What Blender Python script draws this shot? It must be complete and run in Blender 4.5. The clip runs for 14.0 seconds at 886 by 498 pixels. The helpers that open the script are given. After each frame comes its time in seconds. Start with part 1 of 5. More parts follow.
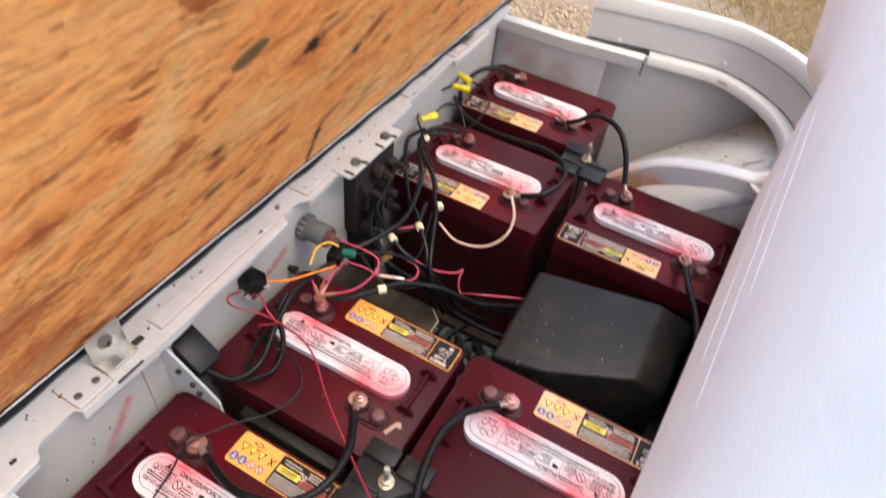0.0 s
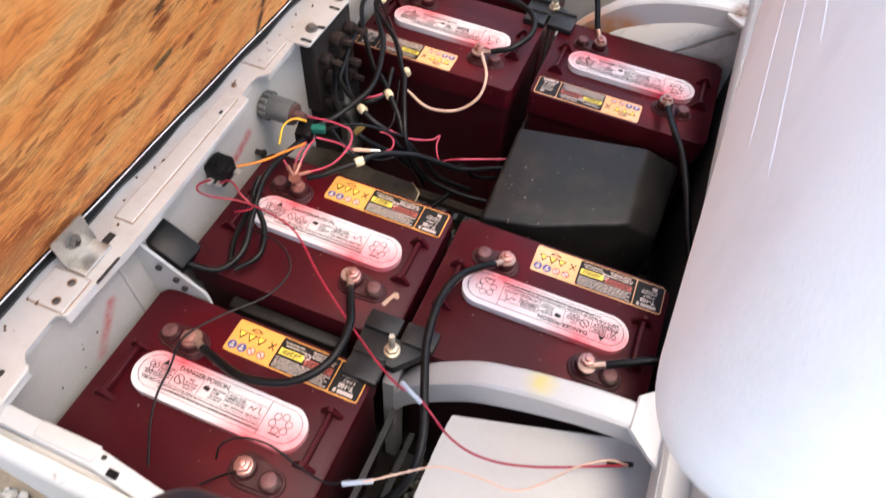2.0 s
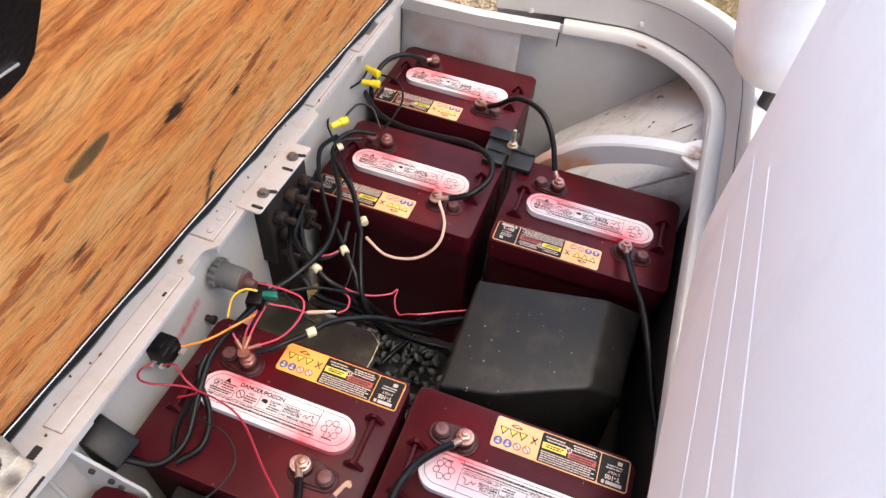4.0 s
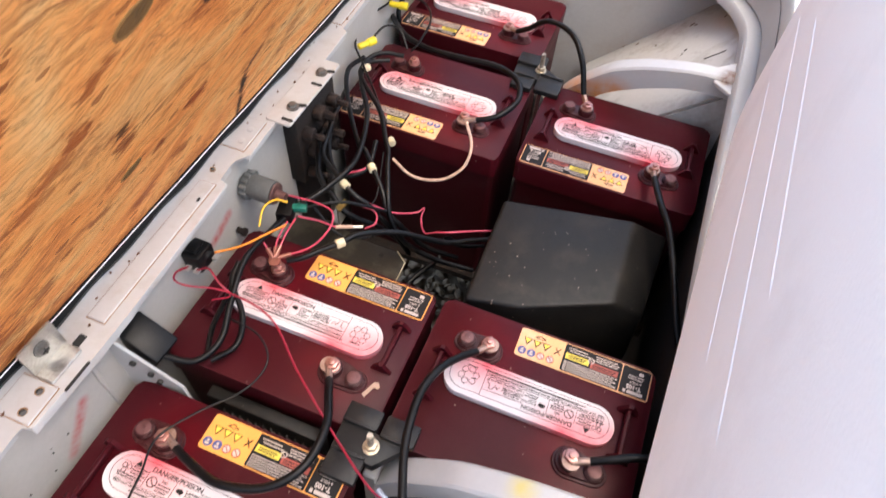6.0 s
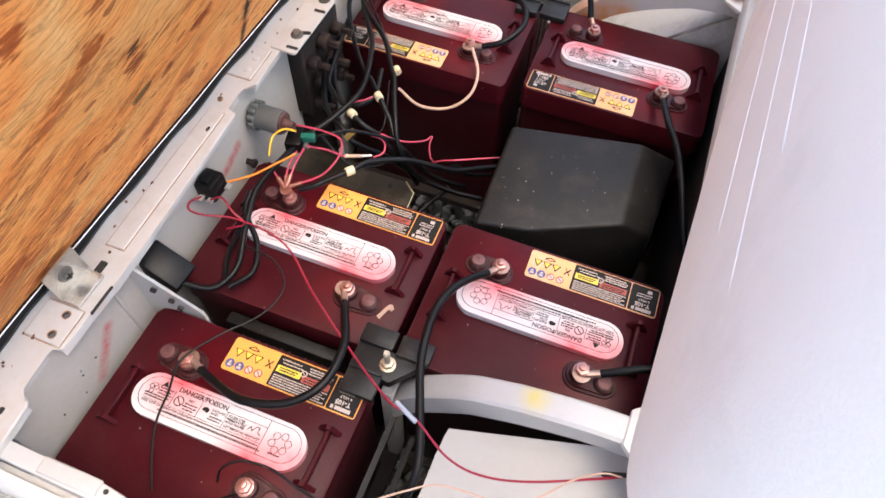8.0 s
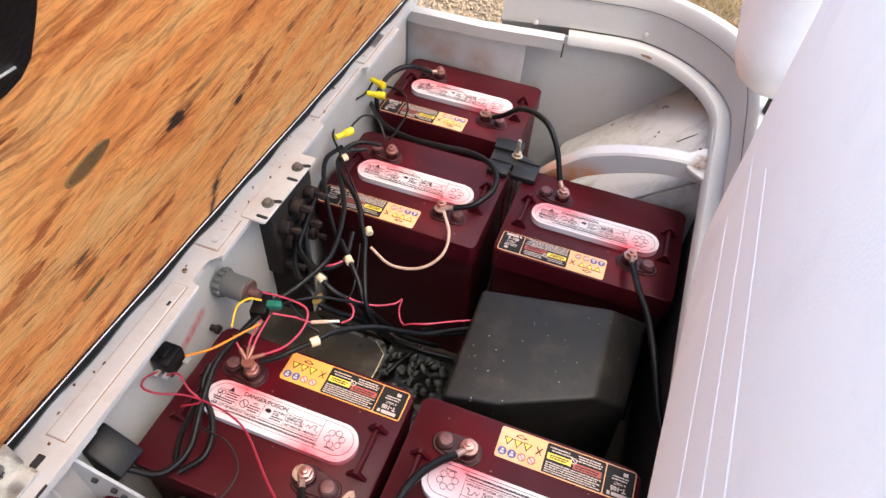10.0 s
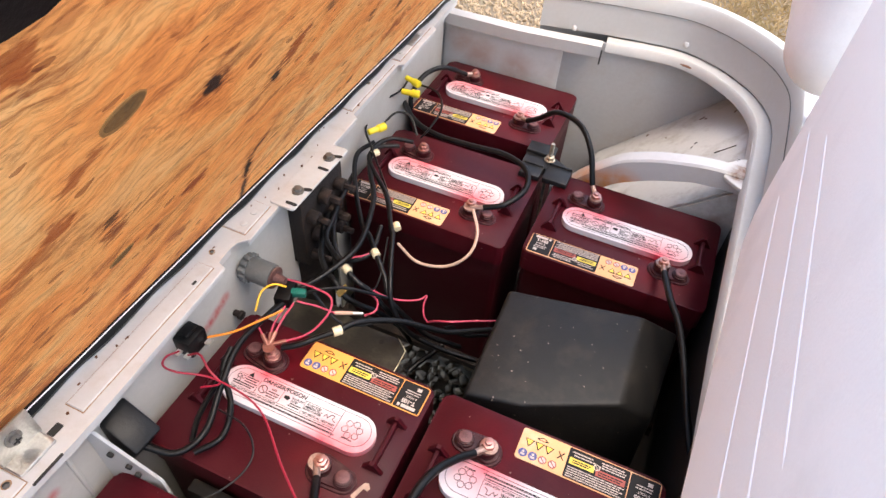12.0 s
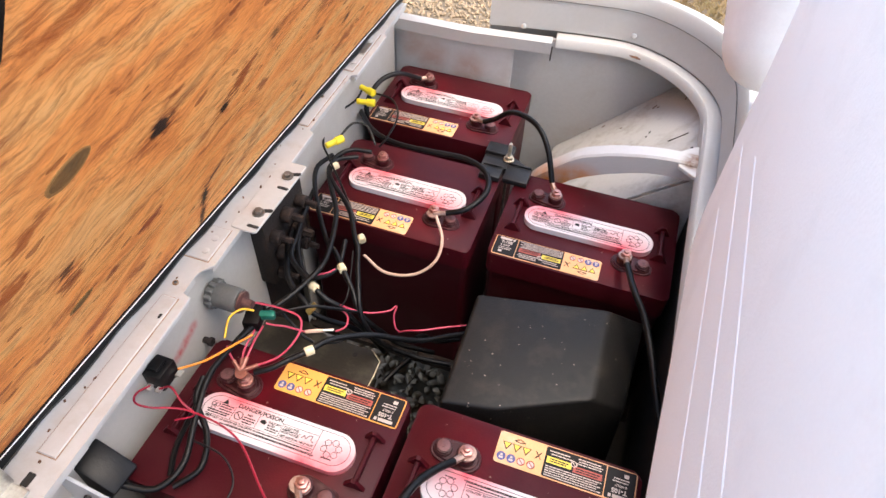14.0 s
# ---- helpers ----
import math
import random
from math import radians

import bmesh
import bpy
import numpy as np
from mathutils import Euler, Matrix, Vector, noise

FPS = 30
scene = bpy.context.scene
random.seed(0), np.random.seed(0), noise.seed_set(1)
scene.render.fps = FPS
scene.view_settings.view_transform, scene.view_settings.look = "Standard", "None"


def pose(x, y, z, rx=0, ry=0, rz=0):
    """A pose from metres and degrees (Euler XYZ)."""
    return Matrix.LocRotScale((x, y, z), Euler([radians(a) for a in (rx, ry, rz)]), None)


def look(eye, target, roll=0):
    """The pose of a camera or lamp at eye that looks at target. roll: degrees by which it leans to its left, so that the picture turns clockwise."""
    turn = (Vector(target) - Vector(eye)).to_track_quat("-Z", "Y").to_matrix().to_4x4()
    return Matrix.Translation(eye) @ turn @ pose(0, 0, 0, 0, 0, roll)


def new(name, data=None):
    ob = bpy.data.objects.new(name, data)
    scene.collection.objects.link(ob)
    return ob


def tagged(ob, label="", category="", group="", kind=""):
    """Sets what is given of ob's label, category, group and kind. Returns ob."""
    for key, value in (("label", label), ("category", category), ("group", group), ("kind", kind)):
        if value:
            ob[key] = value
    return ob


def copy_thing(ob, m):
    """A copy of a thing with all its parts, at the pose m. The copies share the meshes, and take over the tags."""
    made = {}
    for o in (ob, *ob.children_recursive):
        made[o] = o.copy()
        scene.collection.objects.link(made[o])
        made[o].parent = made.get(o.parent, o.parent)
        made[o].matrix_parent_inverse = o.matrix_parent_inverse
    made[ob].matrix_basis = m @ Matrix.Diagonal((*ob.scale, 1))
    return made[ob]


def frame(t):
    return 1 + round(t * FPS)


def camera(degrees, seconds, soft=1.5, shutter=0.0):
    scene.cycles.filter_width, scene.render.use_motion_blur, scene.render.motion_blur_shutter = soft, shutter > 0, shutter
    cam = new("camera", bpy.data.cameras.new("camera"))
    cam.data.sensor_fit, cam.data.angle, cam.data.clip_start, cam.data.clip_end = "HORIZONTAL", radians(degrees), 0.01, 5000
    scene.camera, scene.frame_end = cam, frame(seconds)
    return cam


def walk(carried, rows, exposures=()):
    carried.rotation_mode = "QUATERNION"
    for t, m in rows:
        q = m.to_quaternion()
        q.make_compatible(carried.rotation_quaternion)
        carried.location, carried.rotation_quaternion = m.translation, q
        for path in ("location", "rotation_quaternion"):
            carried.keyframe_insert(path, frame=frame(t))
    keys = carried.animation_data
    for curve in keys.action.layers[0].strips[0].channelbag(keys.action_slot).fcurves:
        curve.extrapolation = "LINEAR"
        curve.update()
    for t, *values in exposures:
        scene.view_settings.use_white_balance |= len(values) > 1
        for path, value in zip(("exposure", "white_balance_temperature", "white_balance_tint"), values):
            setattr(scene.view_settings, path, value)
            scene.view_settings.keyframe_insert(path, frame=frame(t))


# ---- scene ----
cam = camera(69.2, 14.0, shutter=0.5)
PATH = [
    (0, (0.157, -0.399, 1.229), (-0.408, 0.892, -0.19), 7.4),
    (0.5, (0.163, -0.413, 1.186), (-0.273, 0.813, -0.333), 7.2),
    (1, (0.16, -0.424, 1.154), (-0.197, 0.708, -0.455), 7.0),
    (1.5, (0.15, -0.428, 1.167), (-0.187, 0.659, -0.478), 6.4),
    (2, (0.142, -0.411, 1.182), (-0.203, 0.705, -0.441), 5.8),
    (2.5, (0.139, -0.365, 1.21), (-0.207, 0.825, -0.36), 6.2),
    (3, (0.14, -0.314, 1.236), (-0.224, 0.947, -0.272), 5.5),
    (3.2, (0.133, -0.301, 1.245), (-0.221, 0.973, -0.255), 5.7),
    (5.3, (0.128, -0.313, 1.229), (-0.23, 0.927, -0.299), 5.3),
    (5.5, (0.131, -0.323, 1.226), (-0.228, 0.894, -0.32), 5.3),
    (6, (0.136, -0.343, 1.217), (-0.232, 0.812, -0.375), 5.0),
    (6.5, (0.137, -0.367, 1.206), (-0.224, 0.711, -0.44), 4.7),
    (7, (0.138, -0.369, 1.207), (-0.211, 0.652, -0.477), 4.1),
    (7.5, (0.139, -0.368, 1.209), (-0.201, 0.621, -0.495), 3.3),
    (8, (0.14, -0.368, 1.209), (-0.19, 0.656, -0.477), 3.5),
    (8.5, (0.138, -0.351, 1.216), (-0.193, 0.78, -0.4), 4.1),
    (9, (0.139, -0.311, 1.239), (-0.208, 0.902, -0.313), 4.2),
    (9.2, (0.137, -0.302, 1.244), (-0.213, 0.936, -0.287), 4.3),
    (11.3, (0.135, -0.309, 1.222), (-0.339, 0.977, -0.233), 4.7),
    (11.5, (0.134, -0.312, 1.219), (-0.341, 0.972, -0.239), 4.8),
    (12, (0.137, -0.314, 1.214), (-0.342, 0.984, -0.23), 4.9),
    (12.5, (0.136, -0.311, 1.219), (-0.328, 1.009, -0.211), 4.9),
    (13, (0.136, -0.305, 1.22), (-0.309, 1.02, -0.211), 4.3),
    (13.5, (0.137, -0.303, 1.225), (-0.284, 1.015, -0.219), 3.7),
    (14, (0.14, -0.301, 1.233), (-0.251, 1.012, -0.224), 3.2),
]
walk(cam, [(t, look(eye, target, roll)) for t, eye, target, roll in PATH],
     exposures=((0, 2.1), (1, 2.15), (2.5, 2.24), (3.2, 2.22), (8, 2.21), (9, 2.22), (11.5, 2.27), (14, 2.24)))


# ---- world and sun ----
world = bpy.data.worlds.new("sky")
scene.world = world
world.use_nodes = True
wn = world.node_tree
sky = wn.nodes.new("ShaderNodeTexSky")
sky.sky_type = "NISHITA"
sky.sun_disc = False
sky.sun_elevation = radians(70)
sky.sun_rotation = radians(95)
sky.air_density, sky.dust_density, sky.ozone_density = 1.0, 3.0, 1.0
wn.links.new(sky.outputs[0], wn.nodes["Background"].inputs[0])
wn.nodes["Background"].inputs[1].default_value = 0.15
scene.view_settings.use_white_balance = True
scene.view_settings.white_balance_temperature = 6900
sun = new("sun", bpy.data.lights.new("sun", "SUN"))
sun.data.energy, sun.data.angle, sun.data.color = 0.5, radians(35), (1.0, 0.97, 0.93)
sun.matrix_world = look((0.72, -0.06, 2.0), (0, 0, 0))


# ---- materials ----
def material(name, rgb, rough=0.5, metal=0.0, scale=30.0, vary=0.15, bump=0.1, dirt=None, dirt_scale=6.0, dirt_amount=0.3, stretch=(1, 1, 1), coat=0.0, shine=0.5, specks=0.0):
    """Base colour with fine grain, wider stains and a fine relief."""
    m = bpy.data.materials.new(name)
    m.use_nodes = True
    n, l = m.node_tree.nodes, m.node_tree.links
    b = n["Principled BSDF"]
    b.inputs["Metallic"].default_value = metal
    b.inputs["Coat Weight"].default_value = coat
    b.inputs["Specular IOR Level"].default_value = shine
    co = n.new("ShaderNodeTexCoord")
    mp = n.new("ShaderNodeMapping")
    mp.inputs["Scale"].default_value = stretch
    l.new(co.outputs["Object"], mp.inputs[0])
    fine, wide = n.new("ShaderNodeTexNoise"), n.new("ShaderNodeTexNoise")
    fine.inputs["Scale"].default_value, fine.inputs["Detail"].default_value = scale * 8, 6
    wide.inputs["Scale"].default_value, wide.inputs["Detail"].default_value = dirt_scale, 8
    wide.inputs["Roughness"].default_value = 0.65
    for t in (fine, wide):
        l.new(mp.outputs[0], t.inputs["Vector"])
    hsv = n.new("ShaderNodeMix")
    hsv.data_type = "RGBA"
    hsv.inputs[6].default_value = (*[c * (1 - vary) for c in rgb], 1)
    hsv.inputs[7].default_value = (*[min(1, c * (1 + vary)) for c in rgb], 1)
    l.new(fine.outputs[0], hsv.inputs[0])
    ramp = n.new("ShaderNodeValToRGB")
    ramp.color_ramp.elements[0].position, ramp.color_ramp.elements[1].position = 0.5, 0.72
    l.new(wide.outputs[0], ramp.inputs[0])
    amount = n.new("ShaderNodeMath")
    amount.operation = "MULTIPLY"
    amount.inputs[1].default_value = dirt_amount
    l.new(ramp.outputs[0], amount.inputs[0])
    mix = n.new("ShaderNodeMix")
    mix.data_type = "RGBA"
    mix.inputs[7].default_value = (*(dirt or [c * 0.6 for c in rgb]), 1)
    l.new(amount.outputs[0], mix.inputs[0])
    l.new(hsv.outputs[2], mix.inputs[6])
    colour = mix.outputs[2]
    if specks:
        cells, spot = n.new("ShaderNodeTexVoronoi"), n.new("ShaderNodeMapRange")
        cells.inputs["Scale"].default_value = 150
        l.new(co.outputs["Object"], cells.inputs["Vector"])
        pick = n.new("ShaderNodeSeparateColor")
        l.new(cells.outputs["Color"], pick.inputs[0])
        size = n.new("ShaderNodeMath")
        size.operation = "MULTIPLY"
        size.inputs[1].default_value = 0.16
        few = n.new("ShaderNodeMapRange")
        few.inputs["From Min"].default_value, few.inputs["From Max"].default_value = 1 - specks, 1.0
        l.new(pick.outputs[0], few.inputs[0])
        l.new(few.outputs[0], size.inputs[0])
        hit = n.new("ShaderNodeMath")
        hit.operation = "LESS_THAN"
        l.new(cells.outputs["Distance"], hit.inputs[0])
        l.new(size.outputs[0], hit.inputs[1])
        dust = n.new("ShaderNodeMix")
        dust.data_type = "RGBA"
        dust.inputs[7].default_value = (0.2, 0.16, 0.13, 1)
        l.new(hit.outputs[0], dust.inputs[0])
        l.new(colour, dust.inputs[6])
        colour = dust.outputs[2]
    l.new(colour, b.inputs["Base Color"])
    rr = n.new("ShaderNodeMapRange")
    rr.inputs["To Min"].default_value, rr.inputs["To Max"].default_value = max(0, rough - 0.1), min(1, rough + 0.12)
    l.new(wide.outputs[0], rr.inputs[0])
    l.new(rr.outputs[0], b.inputs["Roughness"])
    bp = n.new("ShaderNodeBump")
    bp.inputs["Strength"].default_value, bp.inputs["Distance"].default_value = bump, 0.002
    l.new(fine.outputs[0], bp.inputs["Height"])
    l.new(bp.outputs[0], b.inputs["Normal"])
    return m


def add_near(m, centres, radius, rgb, strength, edge=0.6, noise_scale=40.0):
    """Lay a coloured overspray round some centres of the thing (metres, in its own frame) over a material."""
    n, l = m.node_tree.nodes, m.node_tree.links
    b = n["Principled BSDF"]
    source = b.inputs["Base Color"].links[0].from_socket
    co = n.new("ShaderNodeTexCoord")
    speckle = n.new("ShaderNodeTexNoise")
    speckle.inputs["Scale"].default_value, speckle.inputs["Detail"].default_value = noise_scale, 6
    l.new(co.outputs["Object"], speckle.inputs["Vector"])
    total = None
    for c in centres:
        d = n.new("ShaderNodeVectorMath")
        d.operation = "DISTANCE"
        d.inputs[1].default_value = c
        l.new(co.outputs["Object"], d.inputs[0])
        r = n.new("ShaderNodeMapRange")
        r.interpolation_type = "SMOOTHSTEP"
        r.inputs["From Min"].default_value, r.inputs["From Max"].default_value = radius, radius * (1 - edge)
        l.new(d.outputs["Value"], r.inputs[0])
        if total is None:
            total = r.outputs[0]
        else:
            mx = n.new("ShaderNodeMath")
            mx.operation = "MAXIMUM"
            l.new(total, mx.inputs[0])
            l.new(r.outputs[0], mx.inputs[1])
            total = mx.outputs[0]
    s = n.new("ShaderNodeMapRange")
    s.inputs["From Min"].default_value, s.inputs["From Max"].default_value = 0.3, 0.62
    s.inputs["To Min"].default_value, s.inputs["To Max"].default_value = 0.45 * strength, strength
    l.new(speckle.outputs[0], s.inputs[0])
    f = n.new("ShaderNodeMath")
    f.operation = "MULTIPLY"
    l.new(total, f.inputs[0])
    l.new(s.outputs[0], f.inputs[1])
    mix = n.new("ShaderNodeMix")
    mix.data_type = "RGBA"
    mix.inputs[7].default_value = (*rgb, 1)
    l.new(f.outputs[0], mix.inputs[0])
    l.new(source, mix.inputs[6])
    l.new(mix.outputs[2], b.inputs["Base Color"])
    return m


WHITE_BODY = material("white_moulded_body", (0.43, 0.42, 0.4), 0.45, scale=20, vary=0.05, bump=0.05, dirt=(0.42, 0.37, 0.3), dirt_scale=9, dirt_amount=0.35)
CREAM_BODY = material("cream_inner_panel", (0.4, 0.39, 0.365), 0.8, shine=0.15, scale=20, vary=0.06, bump=0.06, dirt=(0.33, 0.27, 0.2), dirt_scale=7, dirt_amount=0.5)
DIRTY_PANEL = material("dusty_white_panel", (0.46, 0.45, 0.42), 0.7, shine=0.2, scale=20, vary=0.06, bump=0.06, dirt=(0.2, 0.15, 0.1), dirt_scale=22, dirt_amount=0.55)
# Flange white, a step lighter than the body white.
FLANGE_MAT = material("lighter_flange_white", (0.485, 0.47, 0.45), 0.5, scale=20, vary=0.05, bump=0.06, dirt=(0.36, 0.29, 0.21), dirt_scale=24, dirt_amount=0.45)
VINYL = material("white_vinyl", (0.85, 0.852, 0.845), 0.65, shine=0.3, scale=90, vary=0.03, bump=0.12, dirt=(0.62, 0.62, 0.61), dirt_scale=14, dirt_amount=0.35)
MAROON_CASE = material("maroon_case_plastic", (0.03, 0.002, 0.0042), 0.45, shine=0.2, scale=60, vary=0.2, bump=0.12, dirt=(0.05, 0.02, 0.02), dirt_scale=10, dirt_amount=0.5)
CAP_WHITE = material("white_vent_cap", (0.62, 0.575, 0.575), 0.45, scale=40, vary=0.04, bump=0.05, dirt=(0.75, 0.6, 0.6), dirt_scale=30, dirt_amount=0.35)
BLACK = material("black_rubber", (0.003, 0.003, 0.0034), 0.4, shine=0.24, scale=40, vary=0.3, bump=0.15, dirt=(0.016, 0.0145, 0.0135), dirt_scale=25, dirt_amount=0.4)
BLACK_BOX = material("black_textured_plastic", (0.0085, 0.0082, 0.008), 0.45, shine=0.3, specks=0.3, scale=110, vary=0.45, bump=0.3, dirt=(0.026, 0.021, 0.016), dirt_scale=30, dirt_amount=0.75)
STEEL = material("zinc_steel", (0.66, 0.65, 0.61), 0.42, 0.75, scale=60, vary=0.2, bump=0.2, dirt=(0.25, 0.14, 0.08), dirt_scale=60, dirt_amount=0.6)
ZINC = material("dull_zinc_plate", (0.5, 0.49, 0.46), 0.32, 0.85, scale=40, vary=0.25, bump=0.25, dirt=(0.22, 0.19, 0.15), dirt_scale=45, dirt_amount=0.7)
BOLT_STEEL = material("dull_bolt_steel", (0.2, 0.19, 0.175), 0.45, 0.7, scale=60, vary=0.3, bump=0.2, dirt=(0.1, 0.06, 0.035), dirt_scale=80, dirt_amount=0.6)
# Rusty steel; its dark tone also paints shade on the rear wall and recess.
RUST_AND_SHADE = material("rusty_steel_and_bay_shade", (0.016, 0.011, 0.009), 0.75, 0.3, scale=50, vary=0.5, bump=0.5, dirt=(0.05, 0.025, 0.013), dirt_scale=30, dirt_amount=0.8)
STUD_RUST = material("rusty_brown_stud", (0.018, 0.011, 0.009), 0.65, 0.4, scale=60, vary=0.5, bump=0.5, dirt=(0.07, 0.035, 0.02), dirt_scale=60, dirt_amount=0.7)
BRONZE = material("red_stained_terminal", (0.11, 0.05, 0.045), 0.45, 0.4, scale=80, vary=0.4, bump=0.3, dirt=(0.3, 0.2, 0.16), dirt_scale=90, dirt_amount=0.6)
RED_WIRE = material("red_wire", (0.3, 0.008, 0.028), 0.4, scale=60, vary=0.2, bump=0.05, dirt_amount=0.3)
PINK_WIRE = material("faded_pink_wire", (0.45, 0.05, 0.09), 0.45, scale=60, vary=0.2, bump=0.05, dirt_amount=0.4)
ORANGE_WIRE = material("orange_wire", (0.7, 0.22, 0.02), 0.4, scale=60, vary=0.15, bump=0.05)
YELLOW_PLASTIC = material("yellow_plastic", (0.75, 0.58, 0.02), 0.4, scale=60, vary=0.12, bump=0.05)
TAN_WIRE = material("pale_stained_wire", (0.56, 0.37, 0.28), 0.5, scale=60, vary=0.15, bump=0.1)
GREEN = material("green_connector", (0.008, 0.12, 0.085), 0.3, scale=60, vary=0.2, bump=0.05)
GREY_DARK = material("dark_grey_painted_steel", (0.03, 0.029, 0.027), 0.65, scale=40, vary=0.4, bump=0.3, dirt=(0.06, 0.055, 0.05), dirt_scale=40, dirt_amount=0.6)
AMBER = material("amber_wire", (0.75, 0.4, 0.02), 0.4, scale=60, vary=0.15, bump=0.05)
GREY_PLASTIC = material("grey_plastic", (0.085, 0.085, 0.08), 0.6, scale=40, vary=0.2, bump=0.2, dirt=(0.17, 0.16, 0.145), dirt_scale=20, dirt_amount=0.5)
ORANGE_STICKER = material("orange_sticker", (0.8, 0.34, 0.07), 0.45, scale=60, vary=0.08, bump=0.02)
INK = material("black_print", (0.011, 0.0095, 0.009), 0.5, shine=0.2, scale=60, vary=0.1, bump=0.0)
ORANGE_PALE = material("faded_orange_sticker", (0.74, 0.37, 0.16), 0.5, scale=60, vary=0.1, bump=0.02, dirt=(0.7, 0.5, 0.36), dirt_scale=30, dirt_amount=0.6)
TERMINAL = material("maroon_terminal_base", (0.04, 0.005, 0.0065), 0.4, shine=0.35, scale=80, vary=0.3, bump=0.25, dirt=(0.1, 0.05, 0.045), dirt_scale=90, dirt_amount=0.7)
SIDE_POST = material("dull_pink_lead_post", (0.15, 0.062, 0.06), 0.42, 0.3, scale=80, vary=0.4, bump=0.3, dirt=(0.05, 0.018, 0.017), dirt_scale=110, dirt_amount=0.7)
LUG = material("tinned_copper_lug", (0.4, 0.27, 0.22), 0.36, 0.7, scale=80, vary=0.3, bump=0.3, dirt=(0.12, 0.05, 0.04), dirt_scale=120, dirt_amount=0.7)
PAPER = material("pale_print", (0.5, 0.42, 0.37), 0.5, scale=60, vary=0.1, bump=0.0)
RED_INK = material("red_print", (0.36, 0.07, 0.05), 0.5, scale=60, vary=0.1, bump=0.0)
YELLOW_INK = material("yellow_print", (0.72, 0.56, 0.07), 0.5, scale=60, vary=0.1, bump=0.0)
BLUE_INK = material("blue_print", (0.07, 0.08, 0.22), 0.5, scale=60, vary=0.1, bump=0.0)
NAVY_VINYL = material("dark_navy_vinyl", (0.009, 0.011, 0.019), 0.3, shine=0.4, scale=160, vary=0.15, bump=0.06, dirt=(0.03, 0.034, 0.042), dirt_scale=8, dirt_amount=0.4)


# dark knots and brown smudges of the board: along, up, half length, half width, angle, strength
KNOTS = [(-0.036, 0.3, 0.011, 0.0052, 12, 1.0), (0.06, 0.241, 0.007, 0.004, 24, 1.0), (-0.118, 0.226, 0.0065, 0.0042, 2, 0.8), (-0.159, -0.008, 0.0085, 0.0045, 8, 1.0),
         (0.12, 0.285, 0.0055, 0.0035, 40, 0.6), (0.317, 0.053, 0.008, 0.0025, 45, 0.9), (0.099, 0.03, 0.036, 0.0022, 104, 0.9), (0.086, 0.082, 0.023, 0.003, 104, 1.0), (0.089, 0.116, 0.014, 0.002, 52, 0.9),
         (-0.277, -0.034, 0.01, 0.005, -20, 0.9), (0.36, 0.16, 0.008, 0.003, 20, 0.8), (0.26, 0.2, 0.007, 0.003, 20, 0.7)]
SMUDGES = [(0.078, 0.263, 0.021, 0.0055, 50, 1.0), (0.136, 0.212, 0.012, 0.004, 55, 0.9), (-0.02, 0.167, 0.014, 0.0045, 2, 1.0), (-0.112, 0.203, 0.011, 0.0055, 5, 0.9), (-0.063, 0.141, 0.009, 0.0032, 0, 0.9),
           (-0.186, 0.42, 0.012, 0.008, 22, 0.9), (-0.163, 0.427, 0.012, 0.003, 11, 0.5), (-0.149, 0.314, 0.02, 0.0028, 34, 0.8), (-0.177, 0.255, 0.03, 0.0042, 10, 0.7), (-0.021, 0.082, 0.016, 0.0036, -8, 0.8),
           (-0.163, 0.27, 0.012, 0.0055, 9, 0.9), (-0.134, 0.119, 0.017, 0.0028, -8, 0.8), (-0.197, 0.085, 0.016, 0.0065, 9, 0.8), (-0.222, 0.336, 0.013, 0.005, 0, 0.9), (-0.249, 0.089, 0.02, 0.006, -10, 0.9),
           (-0.202, 0.236, 0.028, 0.003, 6, 0.7), (-0.26, 0.18, 0.02, 0.004, 5, 0.8), (-0.23, 0.02, 0.018, 0.006, 0, 0.8), (0.18, 0.1, 0.02, 0.006, 30, 0.6), (0.24, 0.26, 0.025, 0.006, 25, 0.7),
           # broad, soft entries: the board turns darker brown towards its lower near edge
           (-0.27, 0.06, 0.06, 0.022, 5, 0.75), (-0.19, 0.0, 0.06, 0.018, 0, 0.7), (-0.3, 0.17, 0.05, 0.02, 8, 0.7), (-0.09, -0.01, 0.05, 0.014, 0, 0.6), (0.0, 0.01, 0.05, 0.012, 0, 0.5), (-0.33, 0.0, 0.06, 0.03, 0, 0.7),
           (0.02, 0.36, 0.02, 0.005, 18, 0.5), (-0.07, 0.06, 0.018, 0.005, -5, 0.7), (0.4, 0.1, 0.03, 0.006, 25, 0.8), (0.2, 0.34, 0.03, 0.006, 18, 0.6), (-0.27, 0.28, 0.016, 0.006, 4, 0.8)]


